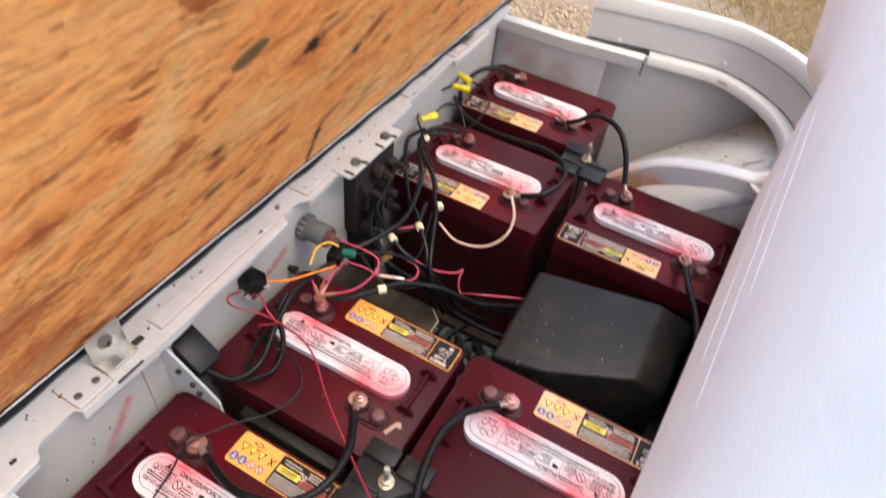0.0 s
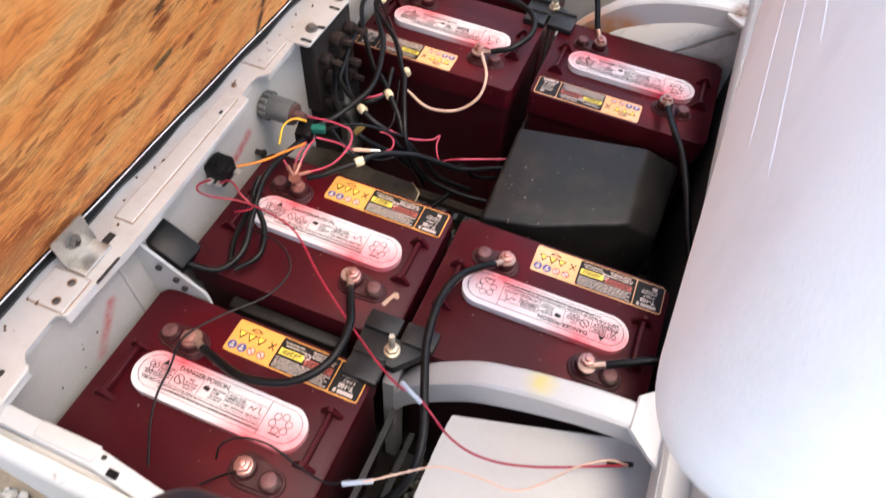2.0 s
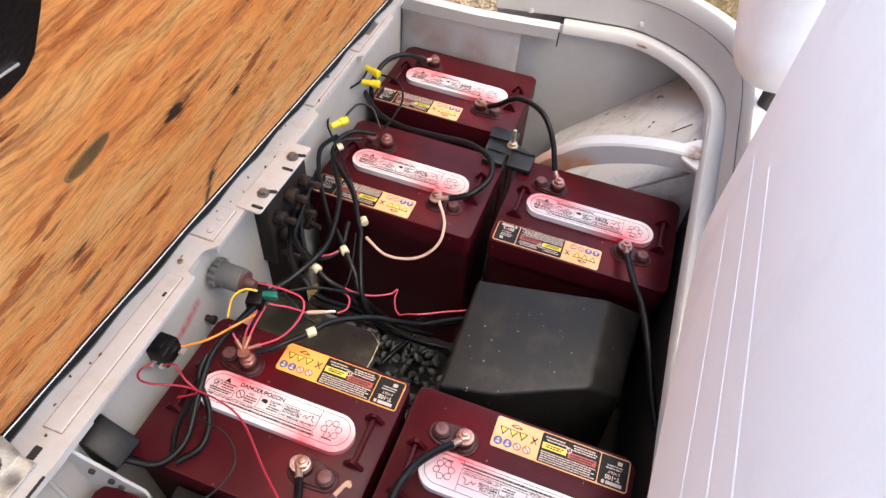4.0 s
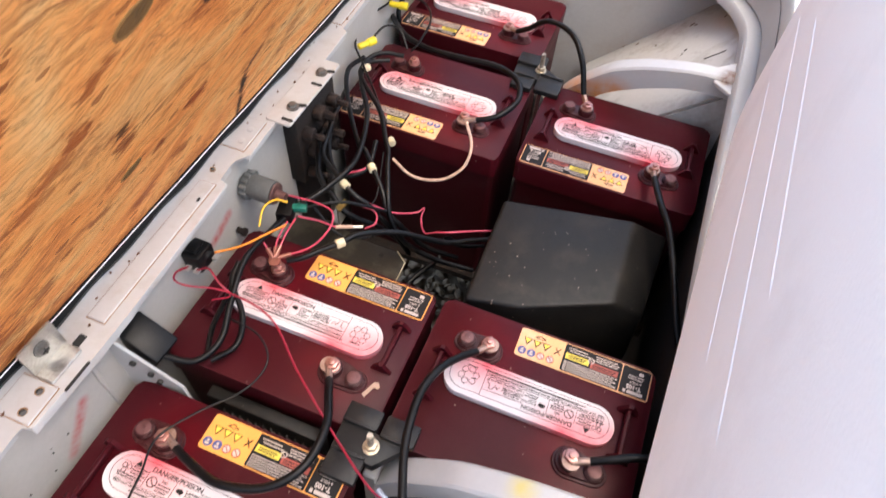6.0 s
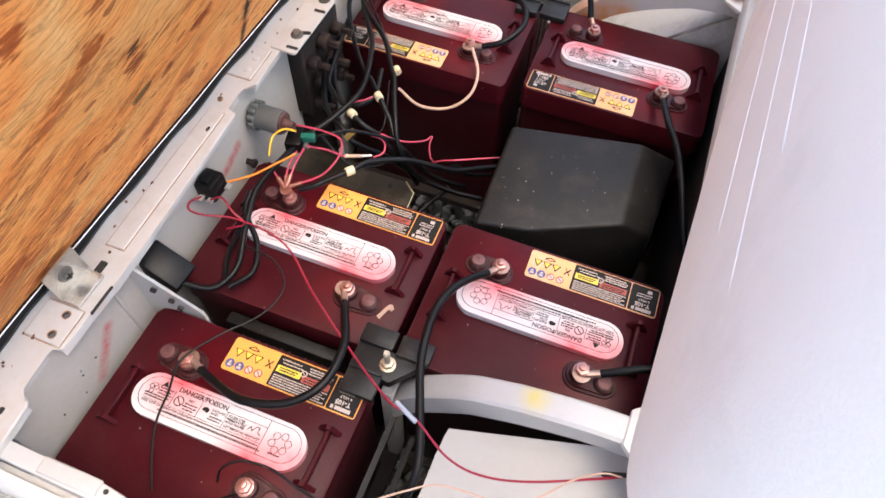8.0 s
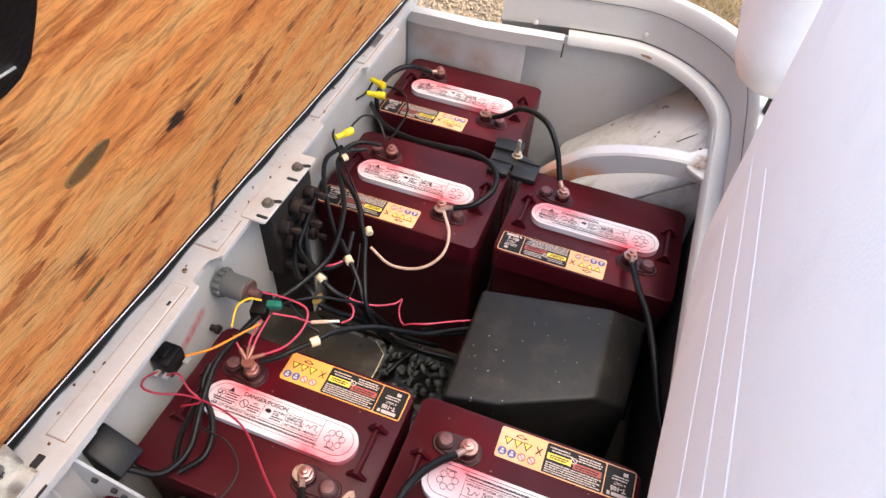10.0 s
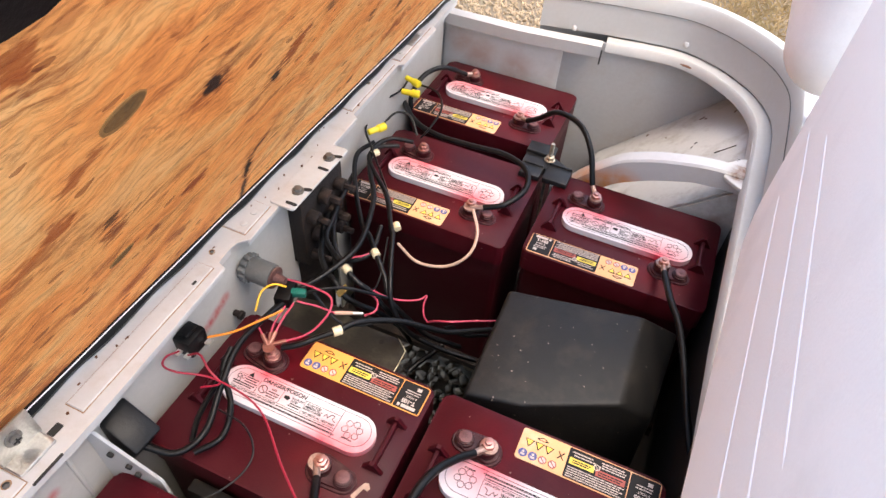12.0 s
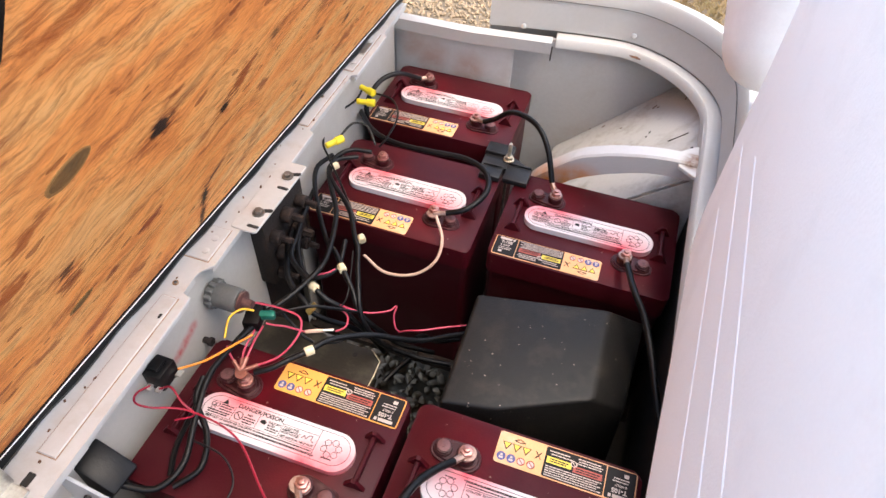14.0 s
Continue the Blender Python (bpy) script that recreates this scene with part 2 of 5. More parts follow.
def plywood():
    m = bpy.data.materials.new("raw_plywood")
    m.use_nodes = True
    n, l = m.node_tree.nodes, m.node_tree.links
    b = n["Principled BSDF"]
    co = n.new("ShaderNodeTexCoord")

    def math_(kind, a, c):
        x = n.new("ShaderNodeMath")
        x.operation = kind
        for k, v in enumerate((a, c)):
            if isinstance(v, (int, float)):
                x.inputs[k].default_value = v
            else:
                l.new(v, x.inputs[k])
        return x.outputs[0]

    # the grain wanders: bend the board's own axes before anything is laid on them
    bend = n.new("ShaderNodeTexNoise")
    bend.inputs["Scale"].default_value, bend.inputs["Detail"].default_value = 10, 5
    l.new(co.outputs["Object"], bend.inputs["Vector"])
    off = n.new("ShaderNodeVectorMath")
    off.operation = "MULTIPLY_ADD"
    off.inputs[1].default_value = (0, 0.03, 0.05)
    l.new(bend.outputs["Color"], off.inputs[0])
    l.new(co.outputs["Object"], off.inputs[2])

    def axes(along, up, tilt=9, source=None):
        mp = n.new("ShaderNodeMapping")
        mp.vector_type = "TEXTURE"
        mp.inputs["Scale"].default_value = (1.0, 1 / along, 1 / up)
        mp.inputs["Rotation"].default_value = (radians(tilt), 0, 0)
        l.new(source or off.outputs[0], mp.inputs[0])
        return mp.outputs[0]

    def tex(vector, scale, detail, distortion=0.0, rough=0.6):
        t = n.new("ShaderNodeTexNoise")
        t.inputs["Scale"].default_value, t.inputs["Detail"].default_value = scale, detail
        t.inputs["Distortion"].default_value, t.inputs["Roughness"].default_value = distortion, rough
        l.new(vector, t.inputs["Vector"])
        return t.outputs[0]

    def ramp(source, *stops):
        c = n.new("ShaderNodeValToRGB")
        e = c.color_ramp.elements
        e[0].position, e[0].color = stops[0][0], (*stops[0][1], 1)
        e[1].position, e[1].color = stops[-1][0], (*stops[-1][1], 1)
        for p, rgb in stops[1:-1]:
            e.new(p).color = (*rgb, 1)
        l.new(source, c.inputs[0])
        return c.outputs[0]

    def over(kind, amount, below, above):
        x = n.new("ShaderNodeMix")
        x.data_type, x.blend_type = "RGBA", kind
        if isinstance(amount, float):
            x.inputs[0].default_value = amount
        else:
            l.new(amount, x.inputs[0])
        l.new(below, x.inputs[6])
        if isinstance(above, tuple):
            x.inputs[7].default_value = (*above, 1)
        else:
            l.new(above, x.inputs[7])
        return x.outputs[2]

    wide = tex(axes(1.0, 2.4, 14), 5.5, 5, 1.0)
    c = ramp(wide, (0.3, (0.78, 0.27, 0.07)), (0.44, (1.0, 0.405, 0.115)), (0.56, (1.0, 0.51, 0.175)), (0.7, (1.0, 0.64, 0.28)))
    # growth rings cut at a flat angle
    wave = n.new("ShaderNodeTexWave")
    wave.wave_type, wave.bands_direction = "BANDS", "Z"
    for key, v in (("Scale", 36), ("Distortion", 12), ("Detail", 3), ("Detail Scale", 1.4), ("Detail Roughness", 0.6)):
        wave.inputs[key].default_value = v
    l.new(axes(0.55, 1.5, 12), wave.inputs["Vector"])
    rings = ramp(wave.outputs[1], (0.0, (0.6, 0.42, 0.3)), (0.3, (0.9, 0.84, 0.78)), (0.55, (1, 1, 1)))
    where = ramp(tex(axes(1, 1.6, 0), 7, 3), (0.36, (0.15, 0.15, 0.15)), (0.58, (1, 1, 1)))
    c = over("MULTIPLY", math_("MULTIPLY", where, 0.42), c, rings)
    # fine fibres, and longer brown streaks gathered in places
    fibre = tex(axes(26, 120), 1.6, 8, 0.8, 0.75)
    c = over("MULTIPLY", 0.9, c, ramp(fibre, (0.32, (0.5, 0.36, 0.27)), (0.45, (0.93, 0.9, 0.87)), (0.6, (1, 1, 1))))
    streak = ramp(tex(axes(6, 34), 2.0, 9, 1.4, 0.7), (0.36, (1, 1, 1)), (0.5, (0, 0, 0)))
    gather = ramp(tex(axes(1, 2.2, 10), 11, 4), (0.4, (0.1, 0.1, 0.1)), (0.56, (1, 1, 1)))
    c = over("MULTIPLY", math_("MULTIPLY", math_("MULTIPLY", streak, gather), 0.9), c, (0.46, 0.28, 0.19))
    mottle = ramp(tex(axes(3, 8, 20), 5.0, 7, 2.2, 0.66), (0.36, (1, 1, 1)), (0.5, (0, 0, 0)))
    c = over("MULTIPLY", math_("MULTIPLY", mottle, 0.5), c, (0.62, 0.43, 0.32))
    # knots and smudges, frayed along the grain
    fray = n.new("ShaderNodeTexNoise")
    fray.inputs["Scale"].default_value, fray.inputs["Detail"].default_value = 2.4, 7
    l.new(axes(30, 120, 9, co.outputs["Object"]), fray.inputs["Vector"])

    def spots(rows, soft):
        total = None
        for y, up, ln, wd, angle, strength in rows:
            mp = n.new("ShaderNodeMapping")
            mp.vector_type = "TEXTURE"
            mp.inputs["Location"].default_value = (0, y, up)
            mp.inputs["Rotation"].default_value = (radians(angle), 0, 0)
            mp.inputs["Scale"].default_value = (1, ln, wd)
            l.new(co.outputs["Object"], mp.inputs[0])
            d = n.new("ShaderNodeVectorMath")
            d.operation = "LENGTH"
            l.new(mp.outputs[0], d.inputs[0])
            r = n.new("ShaderNodeMapRange")
            r.interpolation_type = "SMOOTHSTEP"
            r.inputs["From Min"].default_value, r.inputs["From Max"].default_value = 1.5, 1.5 - soft
            r.inputs["To Max"].default_value = strength
            l.new(math_("ADD", d.outputs["Value"], math_("MULTIPLY", math_("SUBTRACT", fray.outputs[0], 0.5), 4.2)), r.inputs[0])
            total = r.outputs[0] if total is None else math_("MAXIMUM", total, r.outputs[0])
        return total

    c = over("MULTIPLY", spots([(y, up, 0.85 * ln, 1.9 * wd, an, st) for y, up, ln, wd, an, st in SMUDGES], 0.9), c, (0.42, 0.23, 0.15))
    c = over("MULTIPLY", spots([(y, up, ln * 1.7, wd * 3.0, an, 0.75 * st) for y, up, ln, wd, an, st in KNOTS], 1.2), c, (0.5, 0.27, 0.17))
    c = over("MIX", spots([(y, up, 0.8 * ln, 1.45 * wd, an, st) for y, up, ln, wd, an, st in KNOTS], 0.7), c, (0.03, 0.012, 0.006))
    # pin holes and chips
    cells = n.new("ShaderNodeTexVoronoi")
    cells.inputs["Scale"].default_value = 1.0
    l.new(axes(38, 95), cells.inputs["Vector"])
    pick = n.new("ShaderNodeSeparateColor")
    l.new(cells.outputs["Color"], pick.inputs[0])
    few = math_("MULTIPLY", math_("GREATER_THAN", pick.outputs[0], 0.86), math_("MULTIPLY", pick.outputs[1], 0.3))
    chip = math_("LESS_THAN", cells.outputs["Distance"], few)
    c = over("MULTIPLY", math_("MULTIPLY", chip, 0.8), c, (0.4, 0.24, 0.16))
    l.new(c, b.inputs["Base Color"])
    b.inputs["Roughness"].default_value = 0.68
    b.inputs["Specular IOR Level"].default_value = 0.3
    bp = n.new("ShaderNodeBump")
    bp.inputs["Strength"].default_value, bp.inputs["Distance"].default_value = 0.6, 0.002
    l.new(fibre, bp.inputs["Height"])
    l.new(bp.outputs[0], b.inputs["Normal"])
    return m


PLYWOOD = plywood()
PATCH = material("dark_brown_wood", (0.17, 0.085, 0.022), 0.8, scale=40, vary=0.4, bump=0.4, dirt=(0.1, 0.06, 0.02), dirt_scale=60, dirt_amount=0.8)
PATCH_RIM = material("worn_patch_rim", (0.3, 0.15, 0.045), 0.8, scale=40, vary=0.3, bump=0.3)
GRAVEL = material("tan_gravel", (0.17, 0.13, 0.085), 0.9, scale=14, vary=0.35, bump=0.5, dirt=(0.14, 0.115, 0.07), dirt_scale=3, dirt_amount=0.6)
STONE = material("tan_pebbles", (0.36, 0.255, 0.15), 0.9, scale=10, vary=0.35, bump=0.4, dirt=(0.19, 0.14, 0.085), dirt_scale=60, dirt_amount=0.9)
# Grey gravel again, its colour lightened for the sun beside the cart.
SUNLIT_STONE = material("sunlit_grey_gravel", (0.27, 0.245, 0.21), 0.9, scale=10, vary=0.4, bump=0.4, dirt=(0.13, 0.11, 0.085), dirt_scale=50, dirt_amount=0.9)
GREY_STONE = material("grey_crushed_stone", (0.2, 0.135, 0.08), 0.9, scale=10, vary=0.35, bump=0.4, dirt=(0.07, 0.052, 0.034), dirt_scale=28, dirt_amount=0.9)
STRAW = material("dry_grass", (0.4, 0.27, 0.12), 0.9, scale=30, vary=0.4, bump=0.3, dirt=(0.2, 0.17, 0.07), dirt_scale=6, dirt_amount=0.7)
COPPER = material("tarnished_copper", (0.34, 0.15, 0.115), 0.4, 0.7, scale=80, vary=0.3, bump=0.2, dirt=(0.25, 0.1, 0.07), dirt_scale=90, dirt_amount=0.6)
RUST_LINE = material("rust_seam", (0.28, 0.15, 0.07), 0.8, scale=60, vary=0.4, bump=0.2, dirt=(0.5, 0.45, 0.38), dirt_scale=60, dirt_amount=0.8)
BRASS = material("tarnished_brass", (0.42, 0.3, 0.1), 0.4, 0.7, scale=60, vary=0.3, bump=0.2)
OLIVE = material("dark_olive_plastic", (0.012, 0.009, 0.004), 0.5, scale=30, vary=0.3, bump=0.2, dirt=(0.09, 0.075, 0.05), dirt_scale=20, dirt_amount=0.6)
SCRAP = material("beige_torn_paper", (0.5, 0.33, 0.24), 0.8, scale=60, vary=0.2, bump=0.2)
IVORY = material("ivory_sleeve", (0.62, 0.52, 0.33), 0.5, scale=60, vary=0.15, bump=0.1)
PALE_BLUE = material("pale_blue_splice", (0.33, 0.38, 0.44), 0.35, scale=60, vary=0.1, bump=0.05)
RUST_SPOT = material("rust_spot", (0.13, 0.055, 0.025), 0.8, scale=60, vary=0.5, bump=0.4)
DARK_HOLE = material("dark_hole", (0.02, 0.018, 0.016), 0.9, scale=40, vary=0.2, bump=0.1)
ARCH_MAT = add_near(material("white_arch_paint", (0.5, 0.49, 0.47), 0.45, scale=20, vary=0.05, bump=0.05, dirt=(0.5, 0.44, 0.36), dirt_scale=12, dirt_amount=0.35),
                    [(0.07, 0.48, 0.587), (0.095, 0.48, 0.6), (0.118, 0.48, 0.605)], 0.04, (0.58, 0.2, 0.03), 1.0, 0.85, 50)
ARCH_MAT = add_near(ARCH_MAT, [(0.262, 0.48, 0.674), (0.268, 0.492, 0.674)], 0.02, (0.16, 0.07, 0.03), 1.0, 0.8, 160)
ARCH_MAT = add_near(ARCH_MAT, [(0.165, -0.151, 0.66)], 0.02, (0.62, 0.5, 0.12), 0.8, 0.8, 60)
WALL_MAT = material("scuffed_bay_wall", (0.43, 0.405, 0.365), 0.5, scale=20, vary=0.06, bump=0.06, dirt=(0.36, 0.33, 0.28), dirt_scale=11, dirt_amount=0.5, specks=0.0)
WALL_MAT = add_near(WALL_MAT, [(-0.24, -0.262 + 0.0045 * i, 0.6 + 0.005 * i) for i in range(9)] + [(-0.245, -0.012 + 0.0045 * i, 0.624 + 0.0014 * i) for i in range(9)], 0.011, (0.42, 0.04, 0.04), 0.95, 1.0, 120)
END_MAT = add_near(material("stained_end_wall", (0.6, 0.575, 0.53), 0.55, scale=20, vary=0.06, bump=0.06, dirt=(0.4, 0.35, 0.28), dirt_scale=9, dirt_amount=0.5),
                   [(-0.2, 0.705, 0.615), (-0.13, 0.705, 0.605), (-0.24, 0.705, 0.64)], 0.05, (0.42, 0.2, 0.11), 0.6, 0.9, 45)
RED_SPRAY = (0.7, 0.012, 0.04)


# ---- mesh helpers ----
def part(name, bm, mat, parent=None, label="", smooth=True):
    me = bpy.data.meshes.new(name)
    bmesh.ops.recalc_face_normals(bm, faces=bm.faces[:])
    bm.to_mesh(me)
    bm.free()
    me.materials.append(mat)
    if smooth:
        me.polygons.foreach_set("use_smooth", [True] * len(me.polygons))
        me.set_sharp_from_angle(angle=radians(38))
    ob = new(name, me)
    ob.parent = parent
    if label:
        ob["label"] = label
    return ob


def empty(name, m, label, category, group="", kind=""):
    e = new(name)
    e.empty_display_size = 0.02
    e.matrix_basis = m
    return tagged(e, label, category, group, kind)


def box(bm, lo, hi, bevel=0.0, segs=2, m=None):
    c = [(a + b) / 2 for a, b in zip(lo, hi)]
    s = [abs(b - a) for a, b in zip(lo, hi)]
    g = bmesh.ops.create_cube(bm, size=1, matrix=(m or Matrix()) @ Matrix.Translation(c) @ Matrix.Diagonal((*s, 1)))
    if bevel:
        es = {e for v in g["verts"] for e in v.link_edges}
        bmesh.ops.bevel(bm, geom=list(es), offset=bevel, segments=segs, affect="EDGES", profile=0.5)
    return bm


def cyl(bm, at, r, h, n=16, axis=(0, 0, 1), r2=None, bevel=0.0):
    m = Matrix.Translation(at) @ Vector((0, 0, 1)).rotation_difference(Vector(axis)).to_matrix().to_4x4() @ Matrix.Translation((0, 0, h / 2))
    g = bmesh.ops.create_cone(bm, cap_ends=True, segments=n, radius1=r, radius2=r if r2 is None else r2, depth=h, matrix=m)
    if bevel:
        es = {e for v in g["verts"] for e in v.link_edges if len(e.link_faces) == 2 and any(len(f.verts) > 4 for f in e.link_faces)}
        bmesh.ops.bevel(bm, geom=list(es), offset=bevel, segments=2, affect="EDGES", profile=0.5)
    return bm


def prism(bm, outline, z0, z1, bevel=0.0, segs=2, m=None):
    """A flat outline (x, y) raised from z0 to z1; its upper edge is rounded."""
    m = m or Matrix()
    lo = [bm.verts.new(m @ Vector((x, y, z0))) for x, y in outline]
    hi = [bm.verts.new(m @ Vector((x, y, z1))) for x, y in outline]
    k = len(outline)
    bm.faces.new(lo[::-1])
    top = bm.faces.new(hi)
    for i in range(k):
        bm.faces.new((lo[i], lo[(i + 1) % k], hi[(i + 1) % k], hi[i]))
    if bevel:
        bmesh.ops.bevel(bm, geom=list(top.edges), offset=bevel, segments=segs, affect="EDGES", profile=0.5)
    return bm


def rounded(cx, cy, hx, hy, r, n=6):
    out = []
    for sx, sy, a in ((1, 1, 0), (-1, 1, 90), (-1, -1, 180), (1, -1, 270)):
        for i in range(n + 1):
            t = radians(a + 90 * i / n)
            out.append((cx + sx * (hx - r) + r * math.cos(t), cy + sy * (hy - r) + r * math.sin(t)))
    return out


def smooth_line(points, steps=8):
    """A Catmull-Rom curve through the points."""
    p = [Vector(q) for q in points]
    p = [2 * p[0] - p[1], *p, 2 * p[-1] - p[-2]]
    out = []
    for a, b, c, d in zip(p, p[1:], p[2:], p[3:]):
        for i in range(steps):
            t = i / steps
            out.append(0.5 * (2 * b + (c - a) * t + (2 * a - 5 * b + 4 * c - d) * t * t + (3 * b - a - 3 * c + d) * t ** 3))
    return out + [p[-2]]


def sweep(bm, line, r, n=10, taper=None):
    rings, up = [], Vector((0.3, 0.2, 1)).normalized()
    for i, p in enumerate(line):
        d = (line[min(i + 1, len(line) - 1)] - line[max(i - 1, 0)]).normalized()
        side = d.cross(up).normalized()
        up = side.cross(d).normalized()
        q = r if taper is None else r * taper(i / (len(line) - 1))
        rings.append([bm.verts.new(p + q * (math.cos(2 * math.pi * k / n) * side + math.sin(2 * math.pi * k / n) * up)) for k in range(n)])
    for a, b in zip(rings, rings[1:]):
        for k in range(n):
            bm.faces.new((a[k], a[(k + 1) % n], b[(k + 1) % n], b[k]))
    bm.faces.new(rings[0][::-1])
    bm.faces.new(rings[-1])
    return bm


def strip(bm, line, profile, z=True):
    """Sweep an open profile of (outward, up) along a plan line of (x, y, z): sheet metal with no thickness of its own."""
    rows = []
    for i, p in enumerate(line):
        d = line[min(i + 1, len(line) - 1)] - line[max(i - 1, 0)]
        out = Vector((d.y, -d.x, 0)).normalized()
        rows.append([bm.verts.new(p + out * a + Vector((0, 0, b))) for a, b in profile])
    for a, b in zip(rows, rows[1:]):
        for k in range(len(profile) - 1):
            bm.faces.new((a[k], a[k + 1], b[k + 1], b[k]))
    return bm


def solid(bm, t):
    """Give a sheet its thickness."""
    bmesh.ops.recalc_face_normals(bm, faces=bm.faces[:])
    bmesh.ops.solidify(bm, geom=bm.faces[:], thickness=t)
    return bm


def lettering(bm, text, size, m, bold=0.02):
    """Add flat raised letters to a bmesh."""
    cu = bpy.data.curves.new("text", "FONT")
    cu.body, cu.size, cu.align_x, cu.align_y = text, size, "CENTER", "CENTER"
    cu.extrude, cu.offset, cu.resolution_u = 0.0002, size * bold, 3
    ob = bpy.data.objects.new("text", cu)
    scene.collection.objects.link(ob)
    me = bpy.data.meshes.new_from_object(ob.evaluated_get(bpy.context.evaluated_depsgraph_get()))
    me.transform(m)
    bm.from_mesh(me)
    bpy.data.objects.remove(ob)
    bpy.data.curves.remove(cu)
    bpy.data.meshes.remove(me)


def dashes(bm, rng, x0, x1, y, h, z):
    """A line of unreadable print: short bars like words."""
    x = x0
    while x < x1 - 0.001:
        w = min(rng.uniform(0.0012, 0.0045), x1 - x)
        box(bm, (x, y, z - 0.0008), (x + w, y + h, z + 0.0002))
        x += w + 0.0006


def rule(bm, points, r=0.00028):
    for p, q in zip(points, points[1:]):
        sweep(bm, [Vector(p), Vector(q)], r, 4)


def circle(x, y, r, z, n=14):
    return [(x + r * math.cos(2 * math.pi * k / n), y + r * math.sin(2 * math.pi * k / n), z) for k in range(n + 1)]


# ---- plan ----
LID = 0.600            # height of the battery lids
HX, HY = 0.1215, 0.0895  # half size of a lid
CASE_FLOOR = 0.335


# ---- ground ----
bm = bmesh.new()
bmesh.ops.create_grid(bm, x_segments=60, y_segments=60, size=40)
for v in bm.verts:
    v.co.z = 0.02 * noise.noise(v.co * 0.4)
ground = tagged(part("ground", bm, GRAVEL), "pale gravel ground with dry grass beyond the cart", "ground", kind="structure")


def stones(name, areas, mat_, label):
    """Loose stones: squashed, dented balls, strewn in boxes of plan."""
    rng = random.Random(8)
    verts, faces = [], []
    ico = bmesh.new()
    bmesh.ops.create_icosphere(ico, subdivisions=1, radius=1)
    shell, tris = [v.co.copy() for v in ico.verts], [[v.index for v in f.verts] for f in ico.faces]
    ico.free()
    for x0, x1, y0, y1, count, size, z in areas:
        for _ in range(count):
            c = Vector((rng.uniform(x0, x1), rng.uniform(y0, y1), z))
            turn = Euler([rng.uniform(0, 6.3) for _ in range(3)]).to_matrix()
            q, flat = size * rng.uniform(0.5, 1.3), Vector((1, rng.uniform(0.6, 0.95), rng.uniform(0.45, 0.8)))
            k = len(verts)
            for p in shell:
                w = turn @ (p * flat) * q * rng.uniform(0.82, 1.12)
                verts.append(c + w)
            faces += [[k + i for i in f] for f in tris]
    me = bpy.data.meshes.new(name)
    me.from_pydata(verts, [], faces)
    me.materials.append(mat_)
    me.polygons.foreach_set("use_smooth", [True] * len(me.polygons))
    me.set_sharp_from_angle(angle=radians(45))
    return tagged(new(name, me), label, "gravel", kind="stuff")


stones("gravel", ((-0.9, 0.5, 0.8, 2.4, 11000, 0.0085, 0.006),), STONE, "loose tan pebbles beyond the cart")
stones("gravel", ((-0.9, 0.1, -1.1, -0.38, 4600, 0.012, 0.008),), SUNLIT_STONE, "loose grey gravel beside the cart, coloured pale for sunlight")
stones("gravel", ((-0.34, 0.3, -0.37, 0.72, 2600, 0.014, 0.012),), GREY_STONE, "loose angular grey gravel under the cart")
rng = random.Random(21)
bm = bmesh.new()
for _ in range(26000):
    x, y = rng.uniform(-0.1, 2.4), rng.uniform(1.1, 3.6)
    if rng.random() > 0.35 + 0.65 * (noise.noise(Vector((x * 1.7, y * 1.7, 0))) > -0.1) or y < 1.3 - 0.4 * x:
        continue
    a, h, d = rng.uniform(0, 6.3), rng.uniform(0.02, 0.07), rng.uniform(0.02, 0.07)
    s_, c_ = 0.0013 * math.cos(a), 0.0013 * math.sin(a)
    p = [bm.verts.new(q) for q in ((x - s_, y - c_, 0), (x + s_, y + c_, 0), (x + d * math.sin(a) * 0.5, y + d * math.cos(a) * 0.5, h * 0.7), (x + d * math.sin(a), y + d * math.cos(a), h))]
    bm.faces.new((p[0], p[1], p[2]))
    bm.faces.new((p[1], p[3], p[2]))
tagged(part("dry_grass", bm, STRAW, smooth=False), "dry straw-coloured grass on the ground beyond the cart", "grass", kind="stuff")


# ---- white body ----
cart = empty("cart_body", pose(0, 0, 0), "white moulded golf cart body with an open battery bay", "golf cart")
MID = 0.1675  # the body is alike on both sides of this line across the cart


def wall_x(y):
    return -0.238 - 0.03 * (y + 0.3)


bm = bmesh.new()
line = [Vector((wall_x(y), y, 0.7)) for y in (-0.345, -0.1, 0.1, 0.166)]
strip(bm, line, [(0.0, -0.4), (0.0, -0.03), (0.002, -0.006)])
line = [Vector((wall_x(y), y, 0.7)) for y in (0.27, 0.5, 0.68)]
strip(bm, line, [(0.0, -0.4), (0.0, -0.03), (0.002, -0.006)])
solid(bm, 0.003)
part("front_wall", bm, WALL_MAT, cart)
# Recess behind the wall opening, coloured dark for the shade inside it.
bm = bmesh.new()
box(bm, (-0.285, 0.13, 0.2), (-0.275, 0.285, 0.698))
box(bm, (-0.275, 0.158, 0.2), (-0.256, 0.164, 0.698))
part("wall_recess", bm, RUST_AND_SHADE, cart)
bm = bmesh.new()
line = [Vector((wall_x(y), y, 0.7)) for y in (-0.373, -0.1, 0.1, 0.3, 0.5, 0.72)]
strip(bm, line, [(0.002, -0.012), (0.002, -0.004), (0.0, -0.0035), (-0.022, -0.0032), (-0.034, -0.0035), (-0.037, -0.006), (-0.04, -0.4)])
solid(bm, 0.0025)
part("front_flange", bm, FLANGE_MAT, cart)
